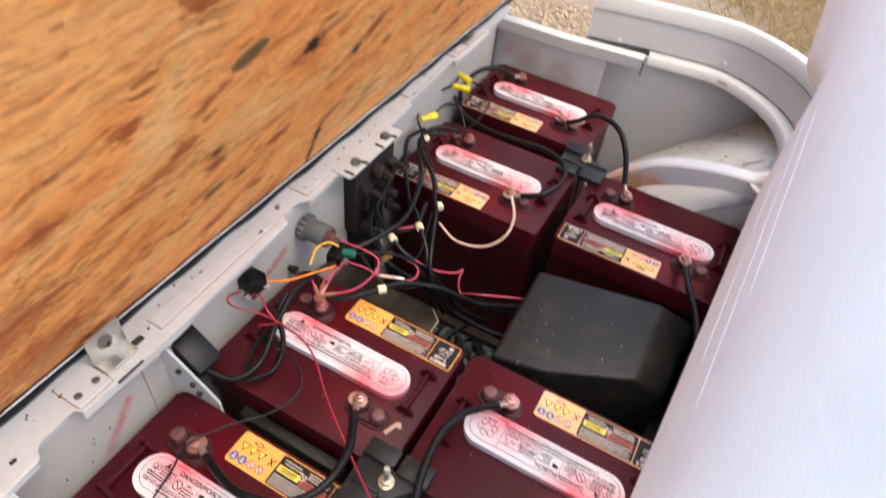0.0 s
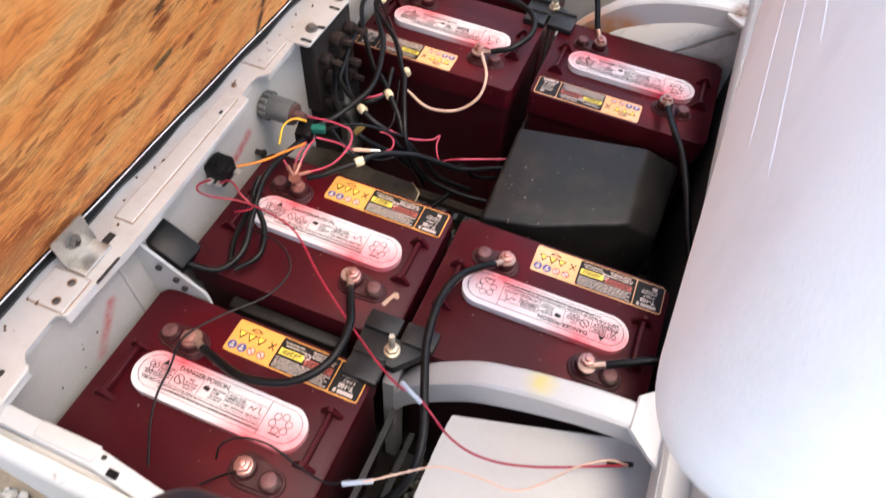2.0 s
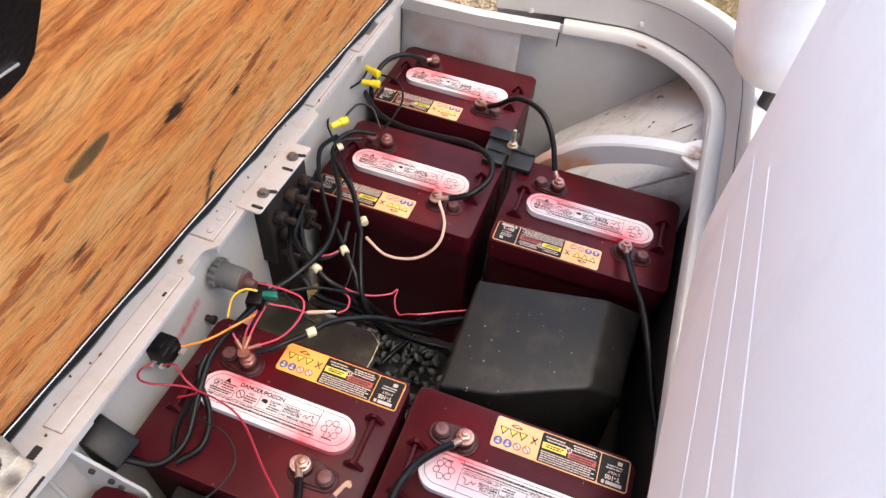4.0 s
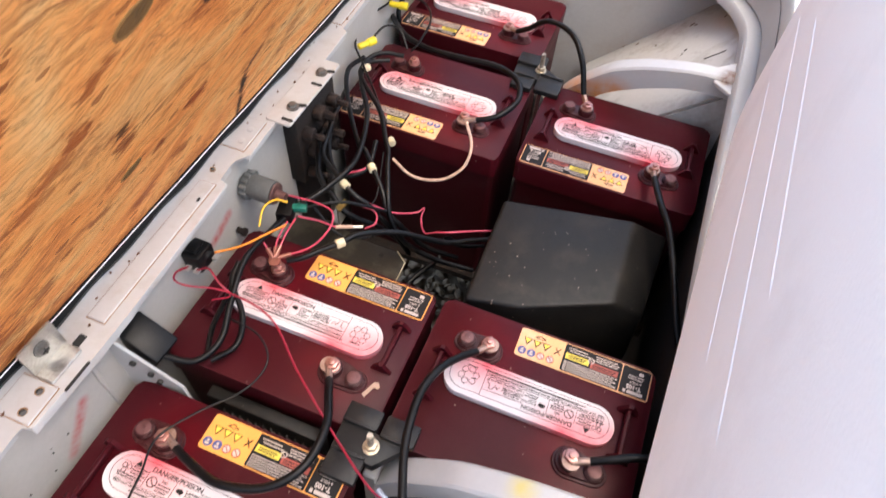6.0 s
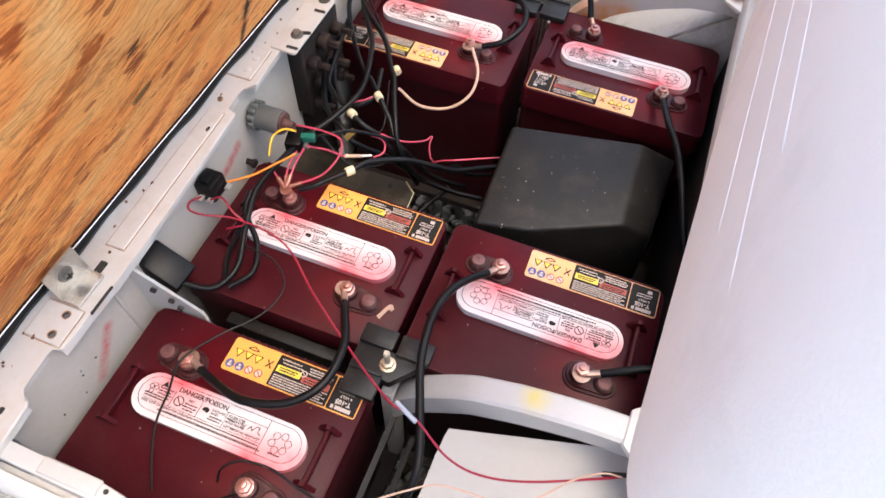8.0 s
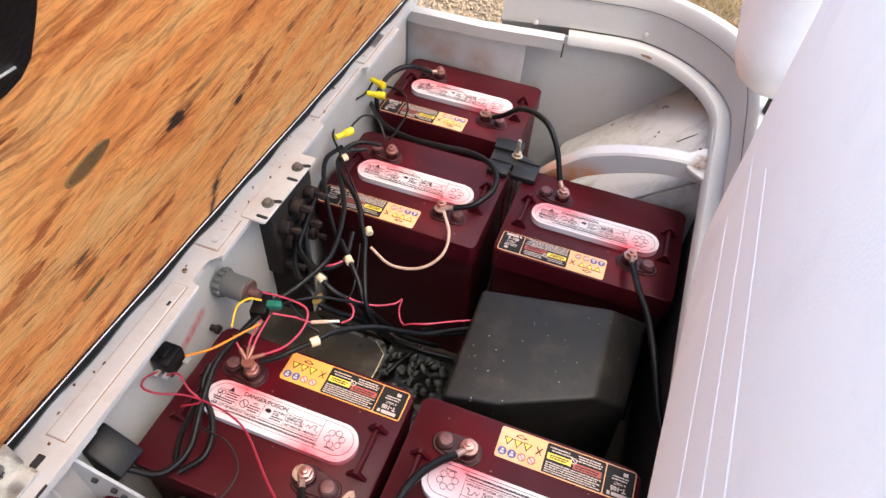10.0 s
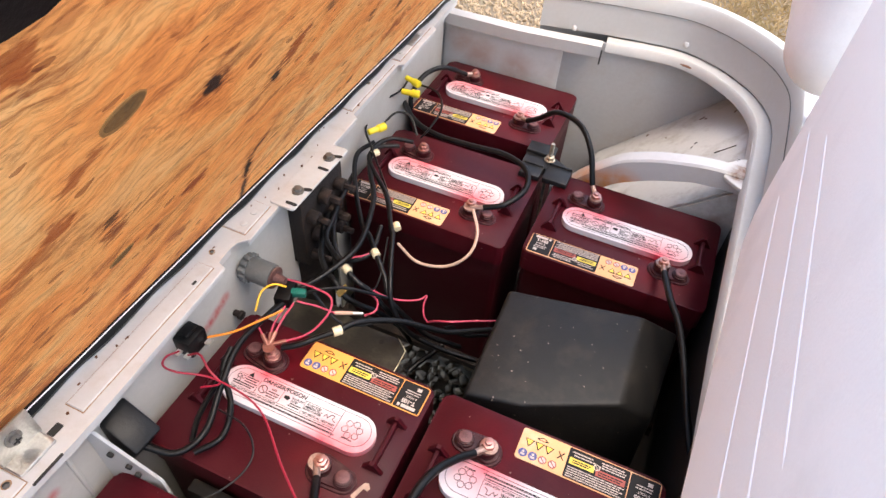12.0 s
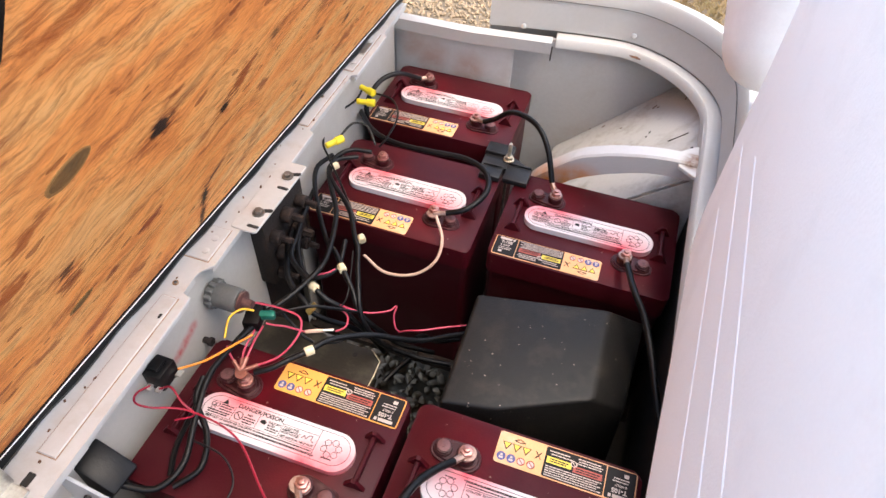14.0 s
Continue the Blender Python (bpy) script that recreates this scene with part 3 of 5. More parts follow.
# top sheet of the flange, its inner edge cut into steps and round notches
EDGE = [(-0.372, 0.025), (-0.322, 0.023), (-0.318, 0.02), (-0.315, 0.0135), (-0.311, 0.0105), (-0.28, 0.0095), (-0.274, 0.0105), (-0.2725, 0.02), (-0.236, 0.021), (-0.2, 0.0235), (-0.15, 0.024),
        (0.016, 0.021), (0.0195, 0.0195), (0.021, 0.0095), (0.045, 0.0085), (0.054, 0.01), (0.06, 0.015), (0.065, 0.021), (0.1, 0.02), (0.32, 0.02), (0.324, 0.011), (0.47, 0.011), (0.474, 0.02), (0.6, 0.02), (0.606, 0.012), (0.72, 0.012)]
bm = bmesh.new()
prism(bm, [(wall_x(y) + d, y) for y, d in EDGE] + [(wall_x(0.72) - 0.036, 0.72), (wall_x(-0.372) - 0.036, -0.372)], 0.6972, 0.7004, 0.001, 1)
part("flange_sheet", bm, FLANGE_MAT, cart)
bm = bmesh.new()
for (y0, d0), (y1, d1) in zip(EDGE, EDGE[1:]):
    q = [Vector((wall_x(y) + d - 0.003, y, z)) for y, d, z in ((y0, d0, 0.6971), (y1, d1, 0.6971), (y1, d1, 0.689), (y0, d0, 0.689))]
    if (q[1] - q[0]).length > 0.02:
        bm.faces.new([bm.verts.new(p) for p in q])
solid(bm, 0.0018)
part("flange_lip", bm, FLANGE_MAT, cart)
# plates welded on the flange, with rusty seams
for y0, y1, lo, w, z in ((-0.2715, -0.2365, -0.02, 0.0155, 0.7012), (-0.171, 0.012, -0.008, 0.0105, 0.7012), (0.068, 0.118, -0.03, 0.0115, 0.7012), (0.33, 0.465, -0.03, 0.0065, 0.7012), (0.48, 0.598, -0.03, 0.01, 0.7012)):
    bm = bmesh.new()
    prism(bm, [(wall_x(y0) + lo, y0), (wall_x(y0) + w, y0), (wall_x(y1) + w, y1), (wall_x(y1) + lo, y1)], z - 0.003, z + 0.0012, 0.0008, 1)
    part("flange_plate", bm, FLANGE_MAT, cart)
    bm = bmesh.new()
    g = 0.0009
    prism(bm, [(wall_x(y0) + lo - g, y0 - g), (wall_x(y0) + w + g, y0 - g), (wall_x(y1) + w + g, y1 + g), (wall_x(y1) + lo - g, y1 + g)], z - 0.0035, z - 0.0004)
    part("rust_seam", bm, RUST_LINE, cart)
for y, dx, q in ((-0.2445, 0.004, 0.003), (-0.264, 0.004, 0.003), (0.03, -0.004, 0.002), (0.4, -0.004, 0.002), (0.54, 0.0, 0.0025)):
    bm = bmesh.new()
    cyl(bm, (wall_x(y) + dx, y, 0.7008), q + 0.0012, 0.0018, 14)
    ring = part("hole_rim", bm, RUST_LINE, cart)
    bm = bmesh.new()
    cyl(bm, (wall_x(y) + dx + 0.0005, y - 0.0004, 0.7012), q, 0.0018, 14)
    hollow = part("hole", bm, GREY_PLASTIC, cart)
    # Dark crescent: the hole's C-shaped shadow drawn as a thin piece.
    bm = bmesh.new()
    prism(bm, [(wall_x(y) + dx + 0.0005 + q * f * math.cos(u), y - 0.0004 + q * f * math.sin(u)) for f, us in ((0.98, (1.2, 1.8, 2.4, 3.0, 3.6, 4.2)), (0.45, (3.9, 3.2, 2.4, 1.6))) for u in us], 0.7028, 0.7034)
    part("hole_shadow", bm, DARK_HOLE, hollow)
for x0, x1, y0, y1 in ((-0.2435, -0.236, -0.199, -0.187), (-0.2195, -0.2172, -0.236, -0.206), (-0.2415, -0.2385, -0.0165, -0.0105), (-0.232, -0.228, -0.335, -0.329)):
    bm = bmesh.new()
    prism(bm, rounded((x0 + x1) / 2, (y0 + y1) / 2, (x1 - x0) / 2, (y1 - y0) / 2, 0.001, 2), 0.6995, 0.7028 if y0 > -0.18 else 0.7008)
    part("slot", bm, DARK_HOLE, cart)
for y in (0.08, 0.1, 0.5, 0.57):
    bm = bmesh.new()
    cyl(bm, (wall_x(y) + 0.002, y, 0.7022), 0.0042, 0.0018, 14, bevel=0.0008)
    part("rivet", bm, FLANGE_MAT, cart)
bm = bmesh.new()
box(bm, (wall_x(-0.2) + 0.0005, -0.203, 0.56), (wall_x(-0.2) + 0.0065, -0.1995, 0.694), 0.0008, 1)
part("wall_seam", bm, WALL_MAT, cart)
rng = random.Random(5)
for _ in range(5):
    y, z, q = rng.uniform(-0.31, -0.25), rng.uniform(0.598, 0.64), rng.uniform(0.0004, 0.0009)
    bm = bmesh.new()
    cyl(bm, (wall_x(y) + 0.0005, y, z), q, 0.0035, 7, (1, 0, 0))
    part("tar_spot", bm, DARK_HOLE, cart)
for _ in range(46):
    y, d, q = rng.uniform(-0.35, 0.66), rng.uniform(-0.022, 0.009), rng.uniform(0.0004, 0.0014)
    bm = bmesh.new()
    prism(bm, [(wall_x(y) + d + q * rng.uniform(0.5, 1.2) * math.cos(t), y + q * rng.uniform(0.8, 2.2) * math.sin(t)) for t in (0, 1, 2.1, 3.2, 4.3, 5.3)], 0.6995, 0.7007 if rng.random() < 0.5 else 0.7026)
    part("paint_chip", bm, RUST_SPOT, cart)
# bolted plate over the opening in the wall
bm = bmesh.new()
prism(bm, rounded(-0.228, 0.188, 0.0165, 0.064, 0.004, 3), 0.6995, 0.7025, 0.0008, 1)
part("bolted_plate", bm, FLANGE_MAT, cart)
for y in (0.154, 0.225):
    bm = bmesh.new()
    cyl(bm, (-0.224, y, 0.7025), 0.0075, 0.0018, 16)
    cyl(bm, (-0.224, y, 0.704), 0.0052, 0.0045, 6, bevel=0.0006)
    part("bolt", bm, BOLT_STEEL, cart)
    bm = bmesh.new()
    prism(bm, rounded(-0.214, y + 0.004, 0.006, 0.0026, 0.0024, 3), 0.7026, 0.7034)
    bm.transform(Matrix.Translation((-0.224, y, 0)) @ pose(0, 0, 0, 0, 0, 18) @ Matrix.Translation((0.224, -y, 0)))
    part("slot", bm, DARK_HOLE, cart)
    bm = bmesh.new()
    prism(bm, rounded(-0.219, y - 0.022, 0.0075, 0.0022, 0.0021, 3), 0.7026, 0.7032)
    part("slot", bm, DARK_HOLE, cart)

RIM = [(0.015, 0.7285), (0.06, 0.735), (0.126, 0.741), (0.17, 0.727), (0.208, 0.702), (0.238, 0.672), (0.258, 0.638), (0.27, 0.598), (0.272, 0.535), (0.27, 0.44), (0.268, 0.3), (0.267, MID)]


def mirror_y(bm):
    bm.transform(Matrix.Translation((0, 2 * MID, 0)) @ Matrix.Diagonal((1, -1, 1, 1)))


ARCH = [(0.028, 0.545), (0.045, 0.578), (0.067, 0.603), (0.105, 0.637), (0.135, 0.651), (0.162, 0.66), (0.21, 0.67), (0.25, 0.673), (0.275, 0.672)]
# rust and pen marks on the wheel housing
MARKS = [(0.206, 0.726, 0.005, 0.0014, 30, RUST_SPOT), (0.211, 0.72, 0.0028, 0.0012, -10, RUST_SPOT), (0.129, 0.733, 0.0035, 0.0012, 20, RUST_SPOT), (0.249, 0.711, 0.003, 0.001, 60, RUST_SPOT), (0.106, 0.745, 0.002, 0.001, 0, RUST_SPOT),
         (0.206, 0.647, 0.0026, 0.0011, 40, DARK_HOLE), (0.202, 0.637, 0.002, 0.001, 40, DARK_HOLE), (0.246, 0.599, 0.017, 0.0008, 4, DARK_HOLE), (0.265, 0.555, 0.0022, 0.0015, 0, DARK_HOLE), (0.16, 0.7, 0.0016, 0.0008, 10, RUST_SPOT)]
for far in (True, False):
    done = []
    # folded end flange
    bm = bmesh.new()
    line = [Vector(p) for p in ((-0.285, 0.682, 0.69), (-0.127, 0.684, 0.69), (0.012, 0.702, 0.69))]
    strip(bm, line, [(0.0, -0.02), (0.0, 0.0), (-0.012, 0.001), (-0.024, -0.001), (-0.026, -0.012)] if far else [(0.0, -0.02), (0.0, 0.0), (-0.006, 0.001), (-0.0135, -0.001), (-0.0148, -0.012)])
    solid(bm, 0.0025)
    done.append(("end_flange", bm, WHITE_BODY))
    # outer skin of the body end
    bm = bmesh.new()
    line = [Vector(p) for p in ((-0.28, 0.682, 0.69), (-0.127, 0.684, 0.69), (0.0, 0.7, 0.69))]
    strip(bm, line, [(-0.0275, -0.0125), (-0.028, -0.0145), (-0.032, -0.018), (-0.034, -0.026), (-0.036, -0.68)] if far else [(-0.0152, -0.0125), (-0.028, -0.0145), (-0.032, -0.018), (-0.034, -0.026), (-0.036, -0.68)])
    solid(bm, 0.003)
    done.append(("end_skin", bm, WHITE_BODY))
    bm = bmesh.new()
    line = smooth_line([(x, y, 0.686) for x, y in RIM], 4)
    strip(bm, line, [(0.002, -0.016), (0.0, -0.003), (-0.003, 0), (-0.022, 0.0), (-0.026, -0.002)])
    solid(bm, 0.003)
    done.append(("bay_rim", bm, WHITE_BODY))
    bm = bmesh.new()
    line = [Vector((-0.1, 0.705, 0.69)) if far else Vector((-0.03, 0.72, 0.69))] + smooth_line([(x, y, 0.69) for x, y in (RIM if far else RIM[1:])], 4)
    strip(bm, line, [(-0.0225, -0.0015), (-0.0265, 0.049), (-0.03, 0.073), (-0.033, 0.0765), (-0.044, 0.077), (-0.06, 0.07), (-0.07, 0.03), (-0.075, -0.3), (-0.075, -0.68)] if far else
          [(-0.0225, -0.0015), (-0.0265, 0.049), (-0.0285, 0.0525), (-0.05, 0.054), (-0.14, 0.046), (-0.17, 0.02), (-0.18, -0.3), (-0.18, -0.68)])
    solid(bm, 0.003)
    done.append(("fender", bm, WHITE_BODY))
    if far:
        bm = bmesh.new()
        strip(bm, line, [(-0.0259, 0.0492), (-0.0261, 0.0501)])
        solid(bm, 0.0008)
        done.append(("seam", bm, GREY_PLASTIC))
        for x, y, q in ((0.149, 0.7185, 0.004), (0.155, 0.716, 0.0028), (0.143, 0.7205, 0.002)):
            bm = bmesh.new()
            prism(bm, rounded(x, y, q * 1.5, q * 0.7, q * 0.6, 3), 0.686, 0.6868)
            done.append(("rust_spot", bm, RUST_SPOT))
        bm = bmesh.new()
        box(bm, (0.0125, 0.699, 0.66), (0.0148, 0.7, 0.686))
        done.append(("crack", bm, DARK_HOLE))
    bm = bmesh.new()
    prism(bm, [(-0.27, 0.703), (-0.06, 0.705), (-0.052, 0.709), (-0.052, 0.713), (-0.27, 0.707)], 0.01, 0.683)
    done.append(("end_wall", bm, END_MAT))
    # wheel well: upright wall, sloping housing and arch
    if far:
        bm = bmesh.new()
        strip(bm, smooth_line([(-0.06, 0.716, 0.684), (0.04, 0.738, 0.684), (0.12, 0.75, 0.684), (0.2, 0.765, 0.684), (0.3, 0.79, 0.684)], 4), [(0.0, 0.0), (0.0, -0.12), (0.0, -0.38)])
        solid(bm, 0.003)
        done.append(("wheel_well_wall", bm, CREAM_BODY))
        pts = [(0.05, 0.482, 0.462), (0.312, 0.482, 0.69), (0.312, 0.8, 0.69), (0.05, 0.745, 0.462)]
        skirt = [(0.0465, 0.482), (0.0495, 0.482), (0.0495, 0.745), (0.0465, 0.745)]
    else:
        pts = [(0.09, 0.76, 0.593), (0.3, 0.76, 0.622), (0.3, 0.474, 0.616), (0.098, 0.521, 0.6), (0.095, 0.548, 0.598)]
        skirt = [(0.0955, 0.523), (0.0985, 0.523), (0.0935, 0.76), (0.0905, 0.76)]
    bm = bmesh.new()
    bm.faces.new([bm.verts.new(p) for p in pts])
    ring = bmesh.ops.extrude_face_region(bm, geom=bm.faces[:])
    bmesh.ops.translate(bm, vec=(0, 0, -0.004), verts=[v for v in ring["geom"] if isinstance(v, bmesh.types.BMVert)])
    bmesh.ops.triangulate(bm, faces=[f for f in bm.faces if len(f.verts) > 4])
    done.append(("inner_panel", bm, DIRTY_PANEL if far else WHITE_BODY))
    bm = bmesh.new()
    prism(bm, skirt, 0.25 if far else 0.35, 0.458 if far else 0.586)
    done.append(("panel_skirt", bm, WHITE_BODY))
    if far:
        bm = bmesh.new()
        prism(bm, [(0.05, 0.3), (0.312, 0.3), (0.312, 0.684), (0.05, 0.456)], 0, 0.003)
        bm.transform(Matrix.Translation((0, 0.4815, 0)) @ Matrix(((1, 0, 0, 0), (0, 0, -1, 0), (0, 1, 0, 0), (0, 0, 0, 1))))
        done.append(("housing_front", bm, DIRTY_PANEL))
        lie = pose(0.05, 0, 0.463, 0, -41, 0)
        for x, y, ln, wd, an, mt in MARKS:
            bm = bmesh.new()
            prism(bm, rounded(0, 0, ln, wd, wd * 0.8, 2), 0, 0.0006)
            bm.transform(lie @ pose((x - 0.05) / 0.755, y, 0, 0, 0, an))
            done.append(("panel_mark", bm, mt))
    prof = smooth_line([(x, 0, z + (0.006 if far else 0)) for x, z in ARCH], 4)
    bm = bmesh.new()
    rows = []
    for p in prof:
        d = 0.052 - 0.022 * min(1, max(0, (p.x - 0.03) / 0.18))
        e = 0.0015
        y0, y1 = 0.475, 0.501
        rows.append([bm.verts.new((p.x, y, z)) for y, z in ((y0, p.z - d), (y0, p.z - 0.003), (y0 + 0.003, p.z), (y1 - 0.003, p.z), (y1, p.z - 0.003), (y1, p.z - d))])
    for a, c in zip(rows, rows[1:]):
        for k in range(6):
            bm.faces.new((a[k], a[(k + 1) % 6], c[(k + 1) % 6], c[k]))
    bm.faces.new(rows[0])
    bm.faces.new(rows[-1][::-1])
    done.append(("wheel_arch", bm, ARCH_MAT))
    bm = bmesh.new()
    prism(bm, [(0.245, 0.47), (0.27, 0.45), (0.276, 0.46), (0.276, 0.53), (0.262, 0.52), (0.243, 0.503)], 0.6695, 0.6745, 0.001, 1)
    done.append(("arch_gusset", bm, ARCH_MAT))
    # post at the foot of the arch
    bm = bmesh.new()
    box(bm, (0.014, 0.478, 0.3), (0.03, 0.5, 0.56), 0.002, 1)
    done.append(("arch_foot", bm, CREAM_BODY))
    for x, y, z in ((-0.043, 0.725, 0.7), (0.139, 0.766, 0.7)):
        bm = bmesh.new()
        cyl(bm, (x, y - 0.002, z), 0.0045, 0.004, 12, (0, -0.93, 0.3), bevel=0.001)
        done.append(("rivet", bm, STEEL))
    for nm, bm, mt in done:
        if not far:
            mirror_y(bm)
        part(nm, bm, mt, cart)
for x, y in ((-0.15, -0.375), (-0.05, -0.385)):
    bm = bmesh.new()
    cyl(bm, (x, y, 0.674), 0.0055, 0.003, 14, bevel=0.0012)
    part("rivet", bm, STEEL, cart)
bm = bmesh.new()
box(bm, (-0.18, -0.3605, 0.689), (-0.127, -0.3475, 0.6925), 0.001, 1)
part("sill_tape", bm, CREAM_BODY, cart, "strip of old tape on the sill")
bm = bmesh.new()
cyl(bm, (-0.121, -0.3535, 0.6905), 0.0021, 0.0012, 10)
part("hole", bm, DARK_HOLE, cart)
# Small black square at the edge of the sill.
bm = bmesh.new()
box(bm, (-0.113, -0.364, 0.683), (-0.103, -0.3575, 0.6915), 0.001, 1)
part("black_square", bm, BLACK, cart, "small black square on the sill")
bm = bmesh.new()
box(bm, (-0.245, -0.3635, 0.67), (-0.188, -0.3622, 0.6795))
part("seam", bm, DARK_HOLE, cart)
for x0, y0, z0, hx, hy in ((0.252, -0.178, 0.6225, 0.012, 0.0022), (0.244, -0.226, 0.6222, 0.0085, 0.004)):
    bm = bmesh.new()
    prism(bm, rounded(0, 0, hx, hy, hy * 0.9, 3), 0, 0.0015)
    bm.transform(pose(x0, y0, z0, 0, 0, 18))
    part("slot", bm, DARK_HOLE, cart)
# Rear wall: the black shade beside the rim is put into its colour.
bm = bmesh.new()
box(bm, (0.284, -0.36, 0.01), (0.288, 0.47, 0.684))
part("rear_wall", bm, RUST_AND_SHADE, cart, "rear wall of the bay, coloured dark for the shade there")
bm = bmesh.new()
prism(bm, [(0.27, -0.45), (0.9, -0.45), (0.9, 0.785), (0.27, 0.785)], 0.66, 0.683, 0.004)
part("rear_deck", bm, WHITE_BODY, cart)
# gusset between the near batteries
bm = bmesh.new()
pts = [(-0.24, -0.178, 0.69), (-0.24, -0.178, 0.56), (-0.18, -0.168, 0.56), (-0.182, -0.168, 0.603)]
a = [bm.verts.new(p) for p in pts]
c = [bm.verts.new((x, y + 0.003, z)) for x, y, z in pts]
bm.faces.new(a), bm.faces.new(c[::-1])
for k in range(4):
    bm.faces.new((a[k], a[(k + 1) % 4], c[(k + 1) % 4], c[k]))
part("gusset_plate", bm, WHITE_BODY, cart)
for x, z in ((-0.218, 0.645), (-0.205, 0.628), (-0.2, 0.614)):
    bm = bmesh.new()
    cyl(bm, (x, -0.1765 + 0.166 * (x + 0.22), z), 0.0032, 0.003, 12, (0.16, -1, 0))
    part("hole", bm, DARK_HOLE, cart)


# ---- batteries ----
def battery(name, upright, sticker_mat):
    b = empty(name, pose(0, 0, 0), "maroon deep-cycle battery with a white vent cap and red-sprayed terminals", "battery", "batteries in the bay")
    spots = [(-0.056, 0.042, LID + 0.01), (0.056, -0.042, LID + 0.01)]
    bm = bmesh.new()
    prism(bm, rounded(0, 0, HX - 0.003, HY - 0.003, 0.008), CASE_FLOOR, LID - 0.03)
    part("case", bm, MAROON_CASE, b)
    bm = bmesh.new()
    prism(bm, rounded(0, 0, HX, HY, 0.009), LID - 0.034, LID, 0.003)
    part("lid", bm, LID_MAT, b)
    bm = bmesh.new()
    prism(bm, rounded(0, 0.0025, 0.09, 0.0215, 0.0213, 10), LID, LID + 0.0085, 0.004, 3)
    cap = part("vent_cap", bm, CAP_MAT, b, "white vent cap with black print and red overspray")
    top = LID + 0.0087
    turn = pose(0, 0.0038, 0, 0, 0, 0 if upright else 180)
    bm = bmesh.new()
    for text, size, x, y in (("DANGER/POISON", 0.0067, -0.0225, 0.0112), ("KEEP OUT OF REACH OF CHILDREN", 0.0034, -0.05, -0.0092), ("NO", 0.0036, -0.032, 0.0048), ("SULFURIC", 0.0034, -0.0025, 0.005), ("ACID", 0.0034, -0.0055, 0.0018),
                             ("FLUSH EYES", 0.0033, 0.0165, 0.0058), ("IMMEDIATELY", 0.0033, 0.0175, 0.0028), ("WITH WATER", 0.0033, 0.017, -0.0002), ("GET MEDICAL HELP FAST", 0.0034, 0.0265, -0.0042)):
        lettering(bm, text, size, turn @ Matrix.Translation((x, y, top)))
    part("lettering", bm, INK, cap, smooth=False)
    bm = bmesh.new()
    rng = random.Random(4)
    for x0, x1, y in ((-0.067, -0.052, 0.0062), (-0.067, -0.053, 0.0034), (-0.067, -0.052, 0.0006), (-0.079, -0.053, -0.0024), (-0.078, -0.054, -0.0048), (-0.037, -0.024, 0.0008), (-0.038, -0.024, -0.002), (-0.037, -0.026, -0.0048),
                      (-0.009, 0.004, -0.0018), (-0.01, 0.004, -0.0044), (-0.021, 0.046, -0.0098), (-0.058, 0.05, -0.0136), (0.058, 0.07, -0.0118)):
        dashes(bm, rng, x0, x1, y, 0.0013, top)
    for p in (((-0.078, 0.0087), (-0.064, 0.0087)), ((0.004, 0.0087), (0.047, 0.0087)), ((-0.079, -0.0068), (0.047, -0.0068)), ((-0.0505, 0.0087), (-0.0505, -0.0068)), ((-0.0215, 0.0078), (-0.0215, -0.0068)),
              ((0.0058, 0.0087), (0.0058, -0.0068)), ((0.0475, 0.0162), (0.0475, -0.0162)), ((-0.05, -0.0118), (0.047, -0.0118))):
        rule(bm, [(x, y, top) for x, y in p])
    rule(bm, circle(-0.0435, 0.001, 0.0046, top), 0.0005)
    rule(bm, [(-0.0468, 0.0043, top), (-0.0402, -0.0023, top)], 0.0005)
    for x, y in ((-0.0755, 0.005), (-0.0705, 0.005), (-0.074, 0.0005)):
        rule(bm, circle(x, y, 0.0022, top, 8), 0.0004)
    prism(bm, [(-0.067, 0.0085), (-0.06, 0.0085), (-0.0635, 0.0142)], top - 0.0008, top + 0.0002)
    prism(bm, [(-0.019, 0.002), (-0.013, 0.0005), (-0.0115, 0.004), (-0.0145, 0.0058), (-0.0185, 0.0048)], top - 0.0008, top + 0.0002)
    rule(bm, [(0.03, 0.001, top), (0.0325, 0.0045, top), (0.0345, 0.001, top), (0.0375, 0.0058, top), (0.041, 0.0062, top), (0.0405, 0.0015, top), (0.044, -0.0005, top)], 0.0004)
    for a in range(6):
        t = radians(60 * a + 15)
        rule(bm, circle(0.0645 + 0.0078 * math.cos(t), 0.0075 * math.sin(t), 0.0036, top, 6), 0.00032)
    rule(bm, [(*p, top) for p in rounded(0, 0, 0.0845, 0.0165, 0.0164, 8)] + [(0.0845, 0, top)])
    bm.transform(turn)
    part("printing", bm, INK, cap, smooth=False)
    # sticker: an orange field with warning signs, a dark field with print
    bm = bmesh.new()
    prism(bm, rounded(0.0435, 0.0685, 0.073, 0.018, 0.003, 3), LID, LID + 0.0006)
    st = part("sticker", bm, sticker_mat, b, "orange and black printed battery sticker")
    t = LID + 0.0007
    for x0, x1 in ((0.0212, 0.0845), (0.0855, 0.1153)):
        bm = bmesh.new()
        prism(bm, rounded((x0 + x1) / 2, 0.0685, (x1 - x0) / 2, 0.0168, 0.0015, 3), t, t + 0.0004)
        part("dark_field", bm, INK, st, smooth=False)
    t += 0.0005
    for mat_, nm, bars in ((YELLOW_INK, "yellow_bar", [(0.0235, 0.0495, 0.0675, 0.0745)]), (RED_INK, "red_bar", [(0.0515, 0.0815, 0.066, 0.073)])):
        bm = bmesh.new()
        for x0, x1, y0, y1 in bars:
            box(bm, (x0, y0, t - 0.0003), (x1, y1, t + 0.0002))
